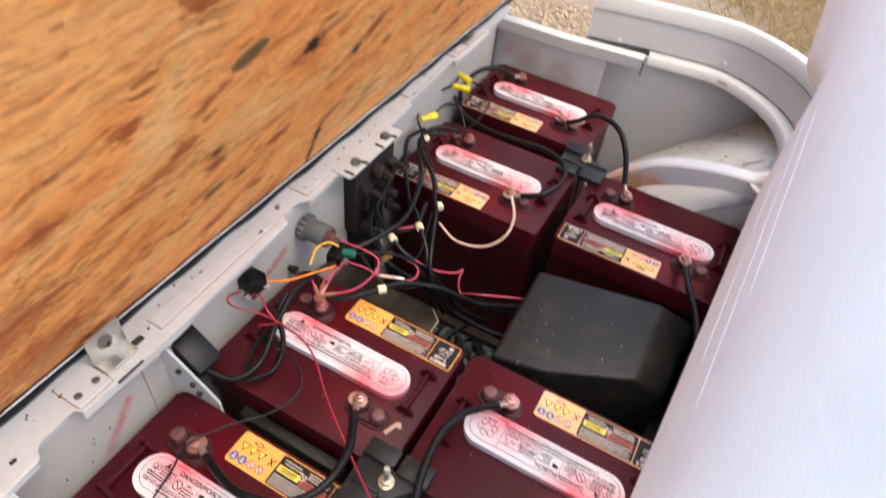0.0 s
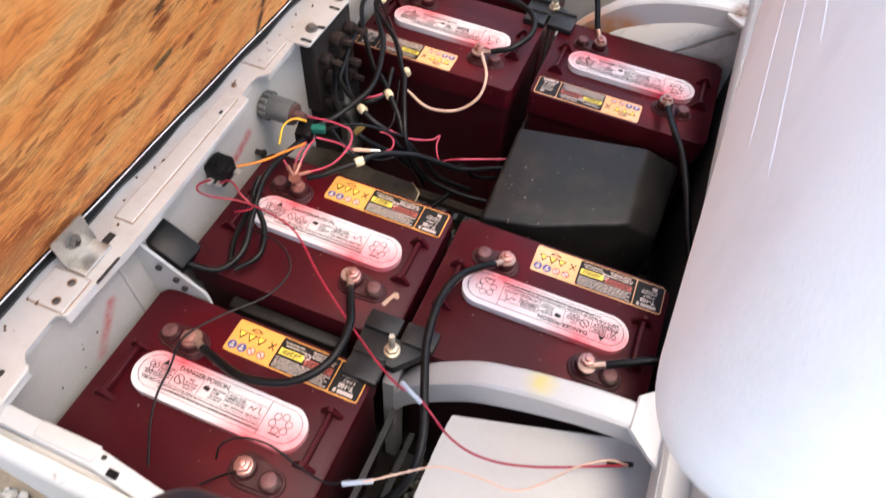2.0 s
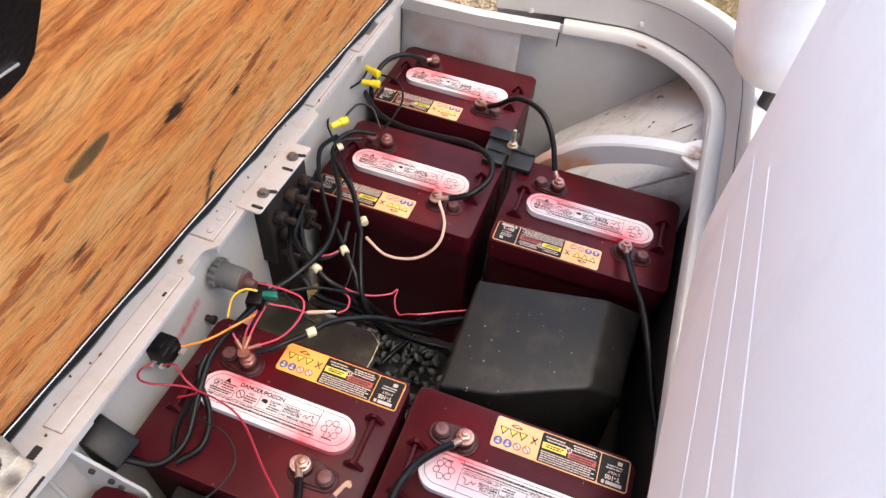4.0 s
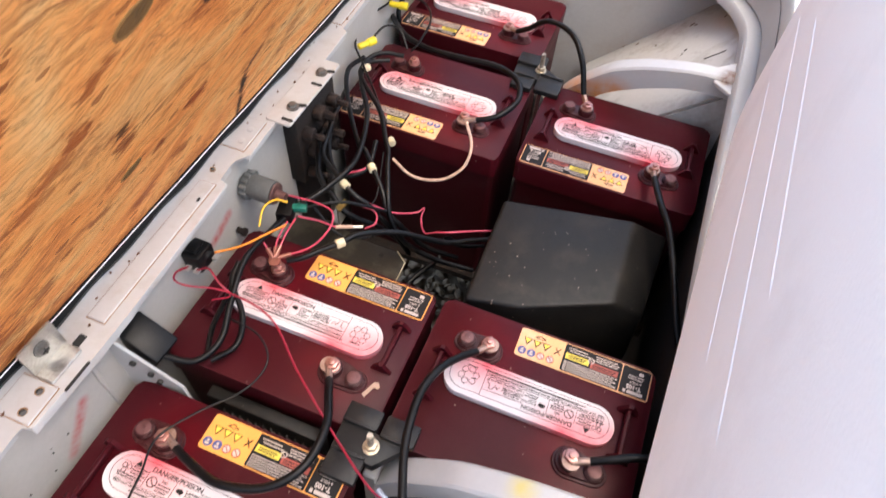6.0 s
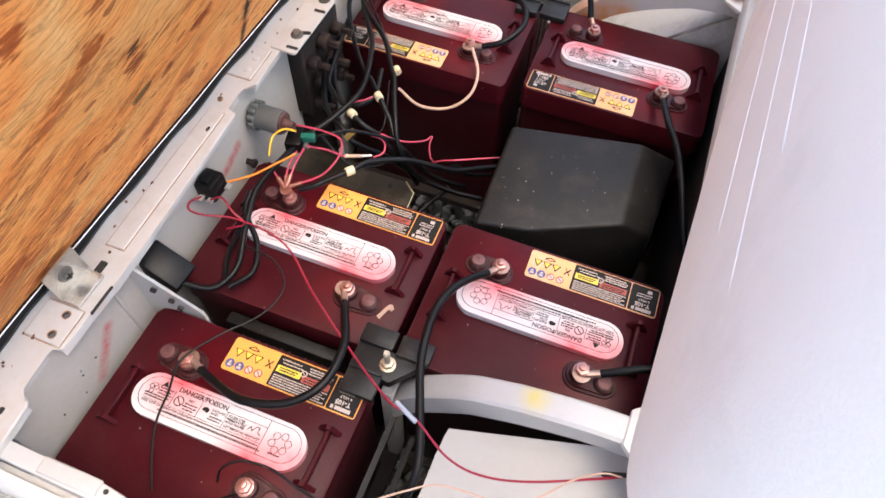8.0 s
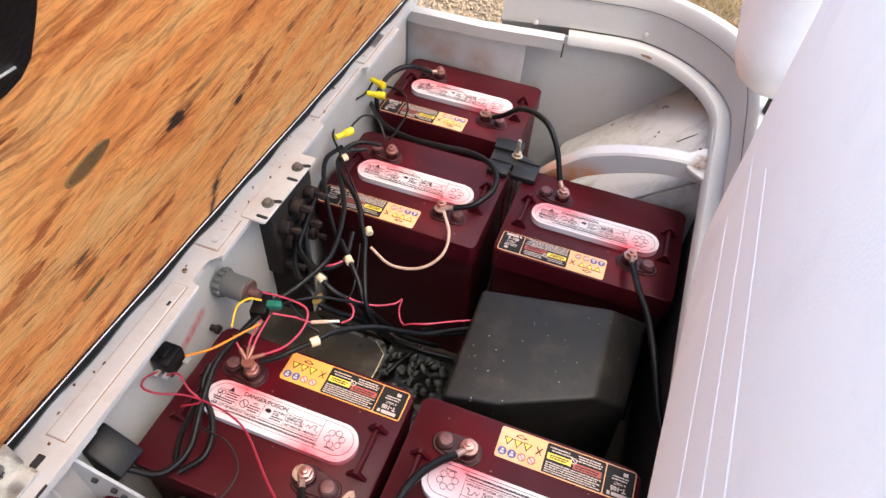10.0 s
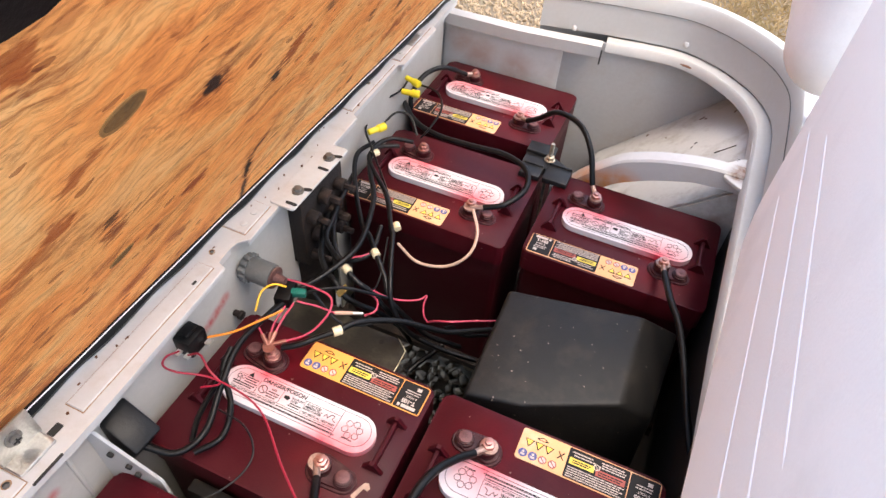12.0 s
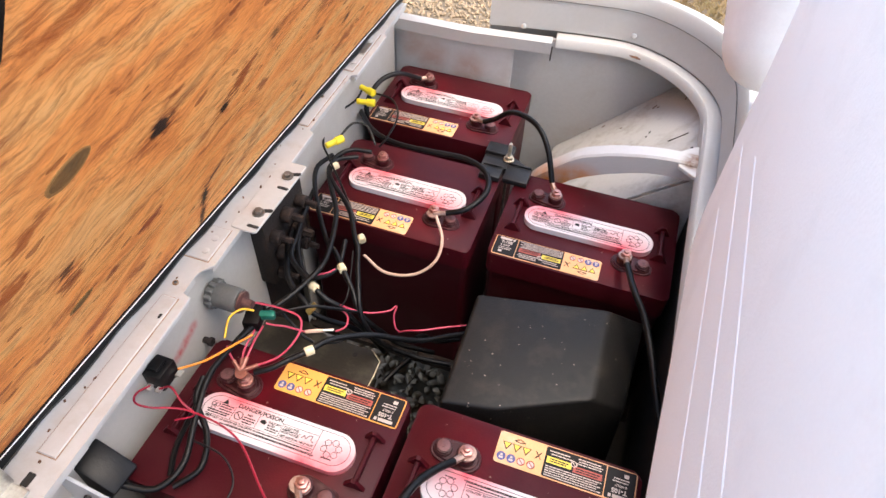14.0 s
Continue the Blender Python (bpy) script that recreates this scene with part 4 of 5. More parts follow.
        part(nm, bm, mat_, st, smooth=False)
    bm = bmesh.new()
    for i in range(5):
        dashes(bm, rng, 0.0235, 0.082 - 0.004 * (i % 2), 0.0532 + 0.0025 * i, 0.0011, t)
    for x0, x1, y in ((0.027, 0.05, 0.0772), (0.025, 0.047, 0.0805), (0.053, 0.08, 0.0758), (0.056, 0.081, 0.0785), (0.055, 0.08, 0.0812), (0.093, 0.109, 0.0742), (0.092, 0.108, 0.0712)):
        dashes(bm, rng, x0, x1, y, 0.0012, t)
    half_turn = pose(0, 0, 0, 0, 0, 180)
    lettering(bm, "T-105", 0.0066, Matrix.Translation((0.1, 0.0618, t)) @ half_turn, 0.04)
    lettering(bm, "6 VOLT", 0.0038, Matrix.Translation((0.101, 0.0676, t)) @ half_turn)
    for x0, x1 in ((0.094, 0.1105), (0.0895, 0.0925)):
        box(bm, (x0, 0.0535, t - 0.0003), (x1, 0.0572, t + 0.0002))
    box(bm, (0.103, 0.0775, t - 0.0003), (0.108, 0.0815, t + 0.0002))
    part("printing", bm, PAPER, st, smooth=False)
    bm = bmesh.new()
    for x0, x1, y in ((0.0265, 0.046, 0.0714), (0.0265, 0.044, 0.069)):
        dashes(bm, rng, x0, x1, y, 0.0014, t + 0.0002)
    for x0, x1, y in ((0.054, 0.08, 0.0698), (0.054, 0.078, 0.0672)):
        dashes(bm, rng, x0, x1, y, 0.0013, t + 0.0002)
    part("bar_print", bm, INK, st, smooth=False)
    bm = bmesh.new()
    rule(bm, circle(0.0515, 0.0745, 0.003, t), 0.0006)
    rule(bm, [(0.0494, 0.0766, t), (0.0536, 0.0724, t)], 0.0005)
    part("prohibition_sign", bm, PAPER, st, smooth=False)
    for i in range(3):
        bm = bmesh.new()
        x = -0.0195 + i * 0.0105
        prism(bm, [(x - 0.005, 0.0755), (x + 0.005, 0.0755), (x, 0.0665)], t - 0.0006, t - 0.0001)
        part("triangle_border", bm, INK, st, smooth=False)
    bm = bmesh.new()
    rule(bm, [(0.0115, 0.0755, t - 0.0003), (0.0175, 0.0675, t - 0.0003)], 0.0006)
    rule(bm, [(0.0175, 0.0755, t - 0.0003), (0.0115, 0.0675, t - 0.0003)], 0.0006)
    rule(bm, [(-0.013, 0.0795, t - 0.0003), (-0.007, 0.0825, t - 0.0003), (-0.001, 0.0795, t - 0.0003), (-0.007, 0.0785, t - 0.0003), (-0.013, 0.0795, t - 0.0003)], 0.0005)
    part("warning_sign", bm, INK, st, smooth=False)
    for i in range(3):
        bm = bmesh.new()
        x = -0.0195 + i * 0.0105
        prism(bm, [(x - 0.0035, 0.0747), (x + 0.0035, 0.0747), (x, 0.0683)], t - 0.0003, t + 0.0001)
        part("warning_triangle", bm, YELLOW_INK, st, smooth=False)
    for i in range(4):
        bm = bmesh.new()
        x = -0.0225 + i * 0.0105
        cyl(bm, (x, 0.0585, t - 0.0006), 0.0048 if i < 2 else 0.0042, 0.0005, 14)
        disc = part("warning_disc", bm, BLUE_INK if i < 2 else PAPER, st, smooth=False)
        bm = bmesh.new()
        if i < 2:
            cyl(bm, (x, 0.0598, t - 0.0001), 0.0014, 0.0003, 8)
            box(bm, (x - 0.0022, 0.0556, t - 0.0001), (x + 0.0022, 0.0578, t + 0.0002))
        else:
            rule(bm, [(x - 0.0028, 0.0613, t), (x + 0.0028, 0.0557, t)], 0.0005)
            rule(bm, circle(x, 0.0585, 0.004, t, 10), 0.0005)
        part("sign_mark", bm, PAPER if i < 2 else RED_INK, disc, smooth=False)
    # handle lugs: a bar between two upright three-cornered fins
    for s in (-1, 1):
        bm = bmesh.new()
        x, y = s * 0.1005, s * 0.006
        box(bm, (x - 0.0026, y - 0.027, LID), (x + 0.0026, y + 0.027, LID + 0.0085), 0.0012, 1)
        for e in (-1, 1):
            up = Matrix.Translation((x, y + e * 0.027, LID)) @ Matrix(((1, 0, 0, 0), (0, 0, 1, 0), (0, 1, 0, 0), (0, 0, 0, 1)))
            prism(bm, [(-0.0115, 0), (0.0115, 0), (0.0022, 0.0135), (-0.0022, 0.0135)], -0.0022, 0.0022, m=up)
        part("handle_lug", bm, LID_MAT, b)
    # terminals
    for s in (-1, 1):
        x, y = s * 0.056, -s * 0.042
        bm = bmesh.new()
        # a flat foot, wide round the post and narrow round the side post
        for grow, low, high in ((0.0, 0.0, 0.0022), (-0.0028, 0.002, 0.0048)):
            ring = [(x + (0.0165 + grow) * math.cos(radians(a)), y + (0.0165 + grow) * math.sin(radians(a))) for a in range(90, 271, 15)] if s > 0 else \
                   [(x + (0.0165 + grow) * math.cos(radians(a)), y + (0.0165 + grow) * math.sin(radians(a))) for a in range(-90, 91, 15)]
            start = -90 if s > 0 else 90
            ring += [(x + s * 0.026 + (0.0128 + grow) * math.cos(radians(a)), y - s * 0.002 + (0.0128 + grow) * math.sin(radians(a))) for a in range(start, start + 181, 15)]
            prism(bm, ring, LID + low, LID + high, 0.0009, 1)
        post = part("terminal_base", bm, TERMINAL, b)
        bm = bmesh.new()
        cyl(bm, (x, y, LID + 0.0045), 0.0105, 0.0095, 18, bevel=0.001)
        part("terminal_post", bm, TERMINAL, post)
        bm = bmesh.new()
        cyl(bm, (x, y, LID + 0.0138), 0.0085, 0.0022, 16, bevel=0.0005)
        cyl(bm, (x, y, LID + 0.016), 0.0072, 0.0056, 6, bevel=0.0008)
        cyl(bm, (x, y, LID + 0.0212), 0.0036, 0.0035, 10, bevel=0.0006)
        part("nut", bm, STUD_MAT, post)
        bm = bmesh.new()
        cyl(bm, (x + s * 0.025, y - s * 0.002, LID + 0.0045), 0.0098, 0.0035, 18, bevel=0.001)
        cyl(bm, (x + s * 0.025, y - s * 0.002, LID + 0.0078), 0.0088, 0.0026, 18, bevel=0.0012)
        part("side_collar", bm, TERMINAL, post)
        bm = bmesh.new()
        cyl(bm, (x + s * 0.025, y - s * 0.002, LID + 0.0102), 0.0072, 0.0016, 16, bevel=0.0006)
        cyl(bm, (x + s * 0.025, y - s * 0.002, LID + 0.0116), 0.0024, 0.0008, 10)
        part("side_post", bm, SIDE_POST, post, "dull pinkish lead post")
    return b


LID_MAT = add_near(material("maroon_lid_plastic", (0.046, 0.0032, 0.0062), 0.4, shine=0.18, specks=0.1, scale=60, vary=0.2, bump=0.12, dirt=(0.085, 0.018, 0.02), dirt_scale=16, dirt_amount=0.3),
                   [(-0.056, 0.042, LID), (0.056, -0.042, LID)], 0.06, (0.11, 0.002, 0.006), 0.5)
CAP_MAT = add_near(CAP_WHITE, [(-0.05, 0.04, LID), (0.05, -0.04, LID), (0.075, -0.034, LID)], 0.064, RED_SPRAY, 1.0, 0.75, 25)
STUD_MAT = material("pink_stained_nut", (0.46, 0.25, 0.22), 0.3, 0.8, scale=80, vary=0.3, bump=0.2, dirt=(0.3, 0.08, 0.06), dirt_scale=120, dirt_amount=0.7)

first = battery("battery", True, ORANGE_STICKER)
turned = battery("battery", False, ORANGE_PALE)
first.matrix_basis = pose(-0.106, -0.2625, 0)
turned.matrix_basis = pose(0.145, -0.047, 0)
copy_thing(first, pose(-0.108, -0.0495, 0))
copy_thing(turned, pose(0.1485, 0.3735, 0, 0, 0, 180))
copy_thing(turned, pose(-0.117, 0.362, 0, 0, 0, 180))
copy_thing(turned, pose(-0.126, 0.596, 0, 0, 0, 180))

# trays under the batteries
for x0, x1, y0, y1 in ((-0.25, 0.03, -0.36, 0.05), (0.0, 0.285, -0.15, 0.05), (-0.26, 0.02, 0.26, 0.7), (0.0, 0.285, 0.27, 0.48)):
    bm = bmesh.new()
    box(bm, (x0, y0, CASE_FLOOR - 0.012 - 0.004 * (x0 > -0.1)), (x1, y1, CASE_FLOOR - 0.002 + 0.002 * (x0 < -0.1)))
    tagged(part("battery_tray", bm, RUST_AND_SHADE), "dark rusty steel tray under the batteries", "tray", "trays")

# ---- controller cover ----
COVER_MAT = add_near(material("scuffed_black_cover", (0.0078, 0.007, 0.0062), 0.45, shine=0.27, specks=0.4, scale=110, vary=0.45, bump=0.3, dirt=(0.026, 0.021, 0.016), dirt_scale=30, dirt_amount=0.75),
                     [(0.188, 0.145, 0.606), (0.187, 0.138, 0.606), (0.174, 0.126, 0.606), (0.18, 0.108, 0.606), (0.19, 0.111, 0.606), (0.112, 0.2, 0.605), (0.225, 0.16, 0.587), (0.045, 0.075, 0.605)], 0.0085, (0.004, 0.004, 0.004), 0.9, 0.7, 60)
cover = empty("controller_cover", pose(0, 0, 0), "black textured plastic controller cover with a chamfered edge", "cover")
bm = bmesh.new()
top = [bm.verts.new(p) for p in ((0.042, 0.046, 0.606), (0.104, 0.058, 0.607), (0.202, 0.105, 0.607), (0.2, 0.24, 0.607), (0.037, 0.21, 0.603))]
side = [bm.verts.new(p) for p in ((0.242, 0.126, 0.572), (0.249, 0.264, 0.572))]
foot = [bm.verts.new(p) for p in ((0.024, 0.047, 0.34), (0.106, 0.052, 0.34), (0.206, 0.097, 0.34), (0.252, 0.12, 0.34), (0.258, 0.272, 0.34), (0.2, 0.254, 0.34), (0.02, 0.22, 0.34))]
for f in ([top[0], top[1], top[2], top[3], top[4]], [top[2], side[0], side[1], top[3]], [foot[0], foot[1], top[1], top[0]], [foot[1], foot[2], top[2], top[1]], [foot[2], foot[3], side[0], top[2]],
          [foot[3], foot[4], side[1], side[0]], [foot[4], foot[5], top[3], side[1]], [foot[5], foot[6], top[4], top[3]], [foot[6], foot[0], top[0], top[4]]):
    bm.faces.new(f)
bmesh.ops.bevel(bm, geom=[e for e in bm.edges if len(e.link_faces) == 2], offset=0.005, segments=3, affect="EDGES", profile=0.5)
part("cover_shell", bm, COVER_MAT, cover)

# ---- hold-downs ----
HOLD_BLACK = material("dusty_black_plastic", (0.0115, 0.0115, 0.0118), 0.42, shine=0.32, scale=60, vary=0.3, bump=0.12, dirt=(0.05, 0.044, 0.036), dirt_scale=34, dirt_amount=0.65)
HOLD_BOLT = material("tarnished_bolt", (0.5, 0.46, 0.38), 0.4, 0.7, scale=60, vary=0.3, bump=0.2, dirt=(0.16, 0.1, 0.06), dirt_scale=110, dirt_amount=0.8)
HOLD_NUT = material("yellowed_zinc_nut", (0.56, 0.47, 0.34), 0.38, 0.7, scale=60, vary=0.2, bump=0.2, dirt=(0.3, 0.17, 0.08), dirt_scale=110, dirt_amount=0.7)
NEAR_PADS = ((-0.038, -0.0015, 0.0155, 0.036), (0.0025, 0.038, 0.013, 0.036), (-0.0355, 0.0005, -0.04, -0.014))
FAR_PADS = ((-0.034, -0.002, -0.05, -0.024), (0.002, 0.04, -0.048, -0.012), (-0.04, 0.004, 0.006, 0.034))
for x, y, pads, plate_edge in ((0.02, -0.151, NEAR_PADS, [(-0.0365, -0.0145), (0.008, -0.0165), (0.034, 0.013), (-0.0375, 0.0165)]),
                               (0.006, 0.478, FAR_PADS, [(-0.038, -0.026), (0.03, -0.02), (0.036, -0.008), (0.006, 0.01), (-0.038, 0.01)])):
    h = empty("battery_hold_down", pose(x, y, 0), "black plastic battery hold-down with a steel bolt", "hold-down", "hold-downs")
    for x0, x1, y0, y1 in pads:
        bm = bmesh.new()
        box(bm, (x0, y0, LID + 0.0005), (x1, y1, LID + 0.0095), 0.0016)
        pad = part("clamp_pad", bm, HOLD_BLACK, h)
        bm = bmesh.new()
        inner = y0 if y0 > 0 else y1
        box(bm, (x0 + 0.001, inner - 0.0016, LID + 0.004), (x1 - 0.001, inner + 0.0016, LID + 0.0122), 0.0012)
        part("rib", bm, HOLD_BLACK, pad)
    bm = bmesh.new()
    prism(bm, plate_edge, LID - 0.006, LID + 0.007, 0.0012)
    part("clamp_plate", bm, HOLD_BLACK, h)
    bm = bmesh.new()
    cyl(bm, (0, 0, CASE_FLOOR - 0.01), 0.0028, LID + 0.048 - CASE_FLOOR, 12)
    for i in range(12):
        cyl(bm, (0, 0, LID + 0.0165 + i * 0.0017), 0.0033, 0.0008, 12)
    part("bolt", bm, HOLD_BOLT, h)
    bm = bmesh.new()
    cyl(bm, (0, 0, LID + 0.0095), 0.0066, 0.0055, 6, bevel=0.0008)
    part("nut", bm, HOLD_NUT, h)
    bm = bmesh.new()
    cyl(bm, (0, 0, LID + 0.0072), 0.0085, 0.0024, 18, bevel=0.0006)
    part("washer", bm, HOLD_NUT, h)

# ---- bench seat tipped up ----
bench = empty("bench_seat", pose(-0.268, 0, 0.712, 0, 27, 0), "bench seat tipped up, showing its raw knotty plywood underside", "seat")
bm = bmesh.new()
box(bm, (-0.014, -0.42, 0), (0, 0.74, 0.5), 0.002, 1)
board = part("plywood_board", bm, PLYWOOD, bench, "raw knotty plywood board")
bm = bmesh.new()
box(bm, (-0.11, -0.44, -0.004), (-0.0142, 0.76, 0.52), 0.03, 4)
part("cushion", bm, VINYL, bench)
bm = bmesh.new()
sweep(bm, [Vector((0.0015 + 0.0012 * math.sin(i * 0.9), -0.43 + 1.18 * i / 80, -0.002 + 0.001 * math.sin(i * 1.7))) for i in range(81)], 0.0068, 8)
part("edge_strip", bm, BLACK, bench, "black rubber edge strip")
bm = bmesh.new()
sweep(bm, [Vector((0.003, -0.43 + 1.18 * i / 80, 0.006 + 0.0012 * math.sin(i * 0.6))) for i in range(81)], 0.0006, 6)
part("piping", bm, VINYL, bench, "thin white piping")
# flap of black cloth stapled to the board
bm = bmesh.new()
q = [(-0.244, 0.47), (-0.238, 0.448), (-0.22, 0.438), (-0.19, 0.437), (-0.174, 0.4395), (-0.167, 0.443), (-0.1625, 0.45), (-0.16, 0.47), (-0.158, 0.501), (-0.246, 0.501)]
prism(bm, q, 0.0, 0.0025)
turn_up = Matrix(((0, 0, 1, 0), (1, 0, 0, 0), (0, 1, 0, 0), (0, 0, 0, 1)))
bm.transform(turn_up)
cloth = part("cover_cloth", bm, BLACK, bench, "black cloth cover edge stapled to the board")
bm = bmesh.new()
box(bm, (-0.1765, 0.4448, 0.0025), (-0.1665, 0.4455, 0.0032), m=pose(-0.0035, 0.006, 0, 0, 0, 0))
bm.transform(turn_up)
part("staple", bm, STEEL, cloth)


def inlay(name, y, up, length, width, angle, mat_, depth=0.0012, ends=1.0):
    """A knot or patch in the board: a lens shape, a little proud."""
    bm = bmesh.new()
    out = []
    for i in range(24):
        t = 2 * math.pi * i / 24
        wob = 1 + 0.1 * noise.noise(Vector((y * 90 + 2 * math.cos(t), up * 90 + 2 * math.sin(t), 0)))
        out.append((length * math.cos(t) * wob, width * math.copysign(abs(math.sin(t)) ** ends, math.sin(t)) * wob))
    prism(bm, out, -0.001, depth, depth * 0.4, 1)
    bm.transform(Matrix.Translation((0, y, up)) @ Matrix(((0, 0, 1, 0), (1, 0, 0, 0), (0, 1, 0, 0), (0, 0, 0, 1))) @ pose(0, 0, 0, 0, 0, angle))
    return part(name, bm, mat_, board)


# Hollow in the board, drawn as a proud lens of darker brown.
inlay("wood_patch", -0.1225, 0.341, 0.0165, 0.0105, 24, PATCH_RIM, 0.0005, 0.95)
inlay("wood_patch", -0.1219, 0.342, 0.0148, 0.0078, 24, PATCH, 0.0008, 0.95)
inlay("wood_patch", -0.0995, 0.149, 0.0125, 0.0062, 18, PATCH_RIM, 0.0004)
inlay("wood_patch", -0.0985, 0.149, 0.0108, 0.005, 18, PATCH, 0.0006)


# ---- seat back cushions ----
def pillow(bm, hx, hy, corner, depth, r, steps=9):
    """A pad standing on the origin: an outline in (y, z) with round corners, its front edge at x = 0 rounded by r all the way round."""
    rings = [(0.0, depth), (0.0, r)] + [(r * (1 - math.cos(math.pi / 2 * k / steps)), r * (1 - math.sin(math.pi / 2 * k / steps))) for k in range(1, steps + 1)]
    rows = [[bm.verts.new((x, y, z)) for y, z in rounded(0, hy, hx - d, hy - d, corner - d, 10)] for d, x in rings]
    for a, c in zip(rows, rows[1:]):
        for k in range(len(a)):
            bm.faces.new((a[k], a[(k + 1) % len(a)], c[(k + 1) % len(a)], c[k]))
    bm.faces.new(rows[0][::-1])
    bm.faces.new(rows[-1])


def back_cushion(m, ribs, label):
    """An upright padded half of the seat back on two posts: its base point lies below the middle of the front face."""
    s = empty("seat_back", m, label, "seat back", "split seat back")
    upright = Matrix(((0, 0, -1, 0), (1, 0, 0, 0), (0, 1, 0, 0), (0, 0, 0, 1)))
    bm = bmesh.new()
    pillow(bm, 0.184, 0.185, 0.054, 0.074, 0.038)
    pad = part("cushion", bm, VINYL, s, "padded white vinyl cushion")
    for z, a, c in ribs:
        bm = bmesh.new()
        sweep(bm, [Vector((0.0009, a + (c - a) * i / 24, z)) for i in range(25)], 0.0013, 10, lambda t: min(1, 9 * t + 0.25, 9 * (1 - t) + 0.25))
        part("welt", bm, VINYL, pad, "raised stitched welt")
    bm = bmesh.new()
    prism(bm, rounded(0, 0.182, 0.178, 0.176, 0.034, 8), -0.092, -0.0745, 0.004)
    bm.transform(upright)
    part("back_panel", bm, BLACK, s, "black moulded back panel")
    for y in (0.0, 0.12):
        bm = bmesh.new()
        sweep(bm, [Vector((0.105, y, z)) for z in (0.682 - m.translation.z, -0.1, 0.06, 0.2)], 0.0125, 12)
        part("post", bm, GREY_DARK, s, "dark steel post")
    return s


back_cushion(pose(0.1975, -0.1385, 0.928, 0, 0, -2.9), ((0.087, -0.0785, 0.1235), (0.116, -0.129, 0.1435), (0.138, -0.0835, 0.0985)), "upright white vinyl seat back half with three stitched welts")
back_cushion(pose(0.213, 0.3825, 0.935, 0, 0, -1), (), "upright plain white vinyl seat back half beyond the gap")

# ---- armrest ----
arm = empty("armrest", pose(0.017, -0.4, 0.888, 0, 0, 4), "dark navy padded vinyl armrest beside the seat", "armrest")


bm = bmesh.new()
pillow(bm, 0.205, 0.027, 0.0255, 0.038, 0.017)
bm.transform(Matrix(((0, 1, 0, 0.2), (0, 0, 1, -0.027), (-1, 0, 0, 0.018), (0, 0, 0, 1))))
part("pad", bm, NAVY_VINYL, arm)
bm = bmesh.new()
prism(bm, rounded(0.18, -0.006, 0.2, 0.017, 0.015, 6), -0.022, -0.013, 0.002)
part("base_plate", bm, GREY_PLASTIC, arm)
bm = bmesh.new()
sweep(bm, smooth_line([(0.3, 0, -0.03), (0.39, 0, -0.035), (0.43, 0, -0.07), (0.43, 0, -0.2045)], 6), 0.0125, 12)
part("tube", bm, STEEL, arm)

# ---- fittings on the bay wall ----
plug = empty("charger_receptacle", pose(-0.243, 0.064, 0.65), "grey ribbed charger receptacle on the bay wall", "receptacle")
bm = bmesh.new()
cyl(bm, (-0.002, 0, 0), 0.0148, 0.04, 24, (1, 0, 0), bevel=0.002)
barrel = part("barrel", bm, GREY_PLASTIC, plug)
for i in range(12):
    t = 2 * math.pi * i / 12
    bm = bmesh.new()
    box(bm, (0, 0.0152 * math.cos(t) - 0.0027, 0.0152 * math.sin(t) - 0.0027), (0.009, 0.0152 * math.cos(t) + 0.0027, 0.0152 * math.sin(t) + 0.0027), 0.001, 1)
    part("collar_rib", bm, GREY_PLASTIC, barrel)
bm = bmesh.new()
cyl(bm, (0.0382, 0, 0), 0.0135, 0.003, 18, (1, 0, 0), bevel=0.001)
cyl(bm, (0.041, 0, 0), 0.007, 0.012, 14, (1, 0, 0), r2=0.005)
part("rear_boss", bm, BRONZE, plug)

switch = empty("toggle_switch", pose(-0.243, -0.047, 0.65), "black switch with metal tabs on the bay wall", "switch")
bm = bmesh.new()
box(bm, (0, -0.013, -0.012), (0.022, 0.014, 0.013), 0.003)
part("switch_body", bm, BLACK, switch)
bm = bmesh.new()
box(bm, (0.003, -0.007, 0.0131), (0.016, 0.008, 0.017), 0.0015)
part("button", bm, BLACK, switch)
for x, y in ((0.005, -0.02), (0.016, -0.019), (0.024, 0.004)):
    bm = bmesh.new()
    box(bm, (x, y, -0.004), (x + 0.006, y + 0.008, -0.002))
    part("tab", bm, STEEL, switch)

hinge = empty("hinge_bracket", pose(-0.2515, -0.2175, 0.7016), "bent zinc hinge bracket on the white flange below the plywood", "bracket", "hinge brackets")
bm = bmesh.new()
prism(bm, rounded(0.0105, 0, 0.011, 0.0175, 0.0015, 2), 0, 0.0022, 0.0006, 1)
part("lower_leaf", bm, ZINC, hinge)
lean = pose(0.0015, 0, 0.001, 0, -92, 0)
bm = bmesh.new()
prism(bm, rounded(0.0165, 0.001, 0.017, 0.0185, 0.002, 3), -0.0022, 0, 0.0006, 1)
bm.transform(lean)
part("upper_leaf", bm, ZINC, hinge)
bm = bmesh.new()
cyl(bm, (0.0185, 0, -0.0022), 0.0075, 0.0016, 16, (0, 0, -1), bevel=0.0005)
cyl(bm, (0.0185, 0, -0.0036), 0.0048, 0.004, 6, (0, 0, -1), bevel=0.0006)
bm.transform(lean)
screw = part("screw", bm, BOLT_STEEL, hinge)
bm = bmesh.new()
for w, h in ((0.0034, 0.0007), (0.0007, 0.0034)):
    box(bm, (0.0185 - w, -h, -0.0082), (0.0185 + w, h, -0.0074))
bm.transform(lean)
part("cross_slot", bm, DARK_HOLE, screw)
copy_thing(hinge, pose(-0.274, 0.545, 0.7024))

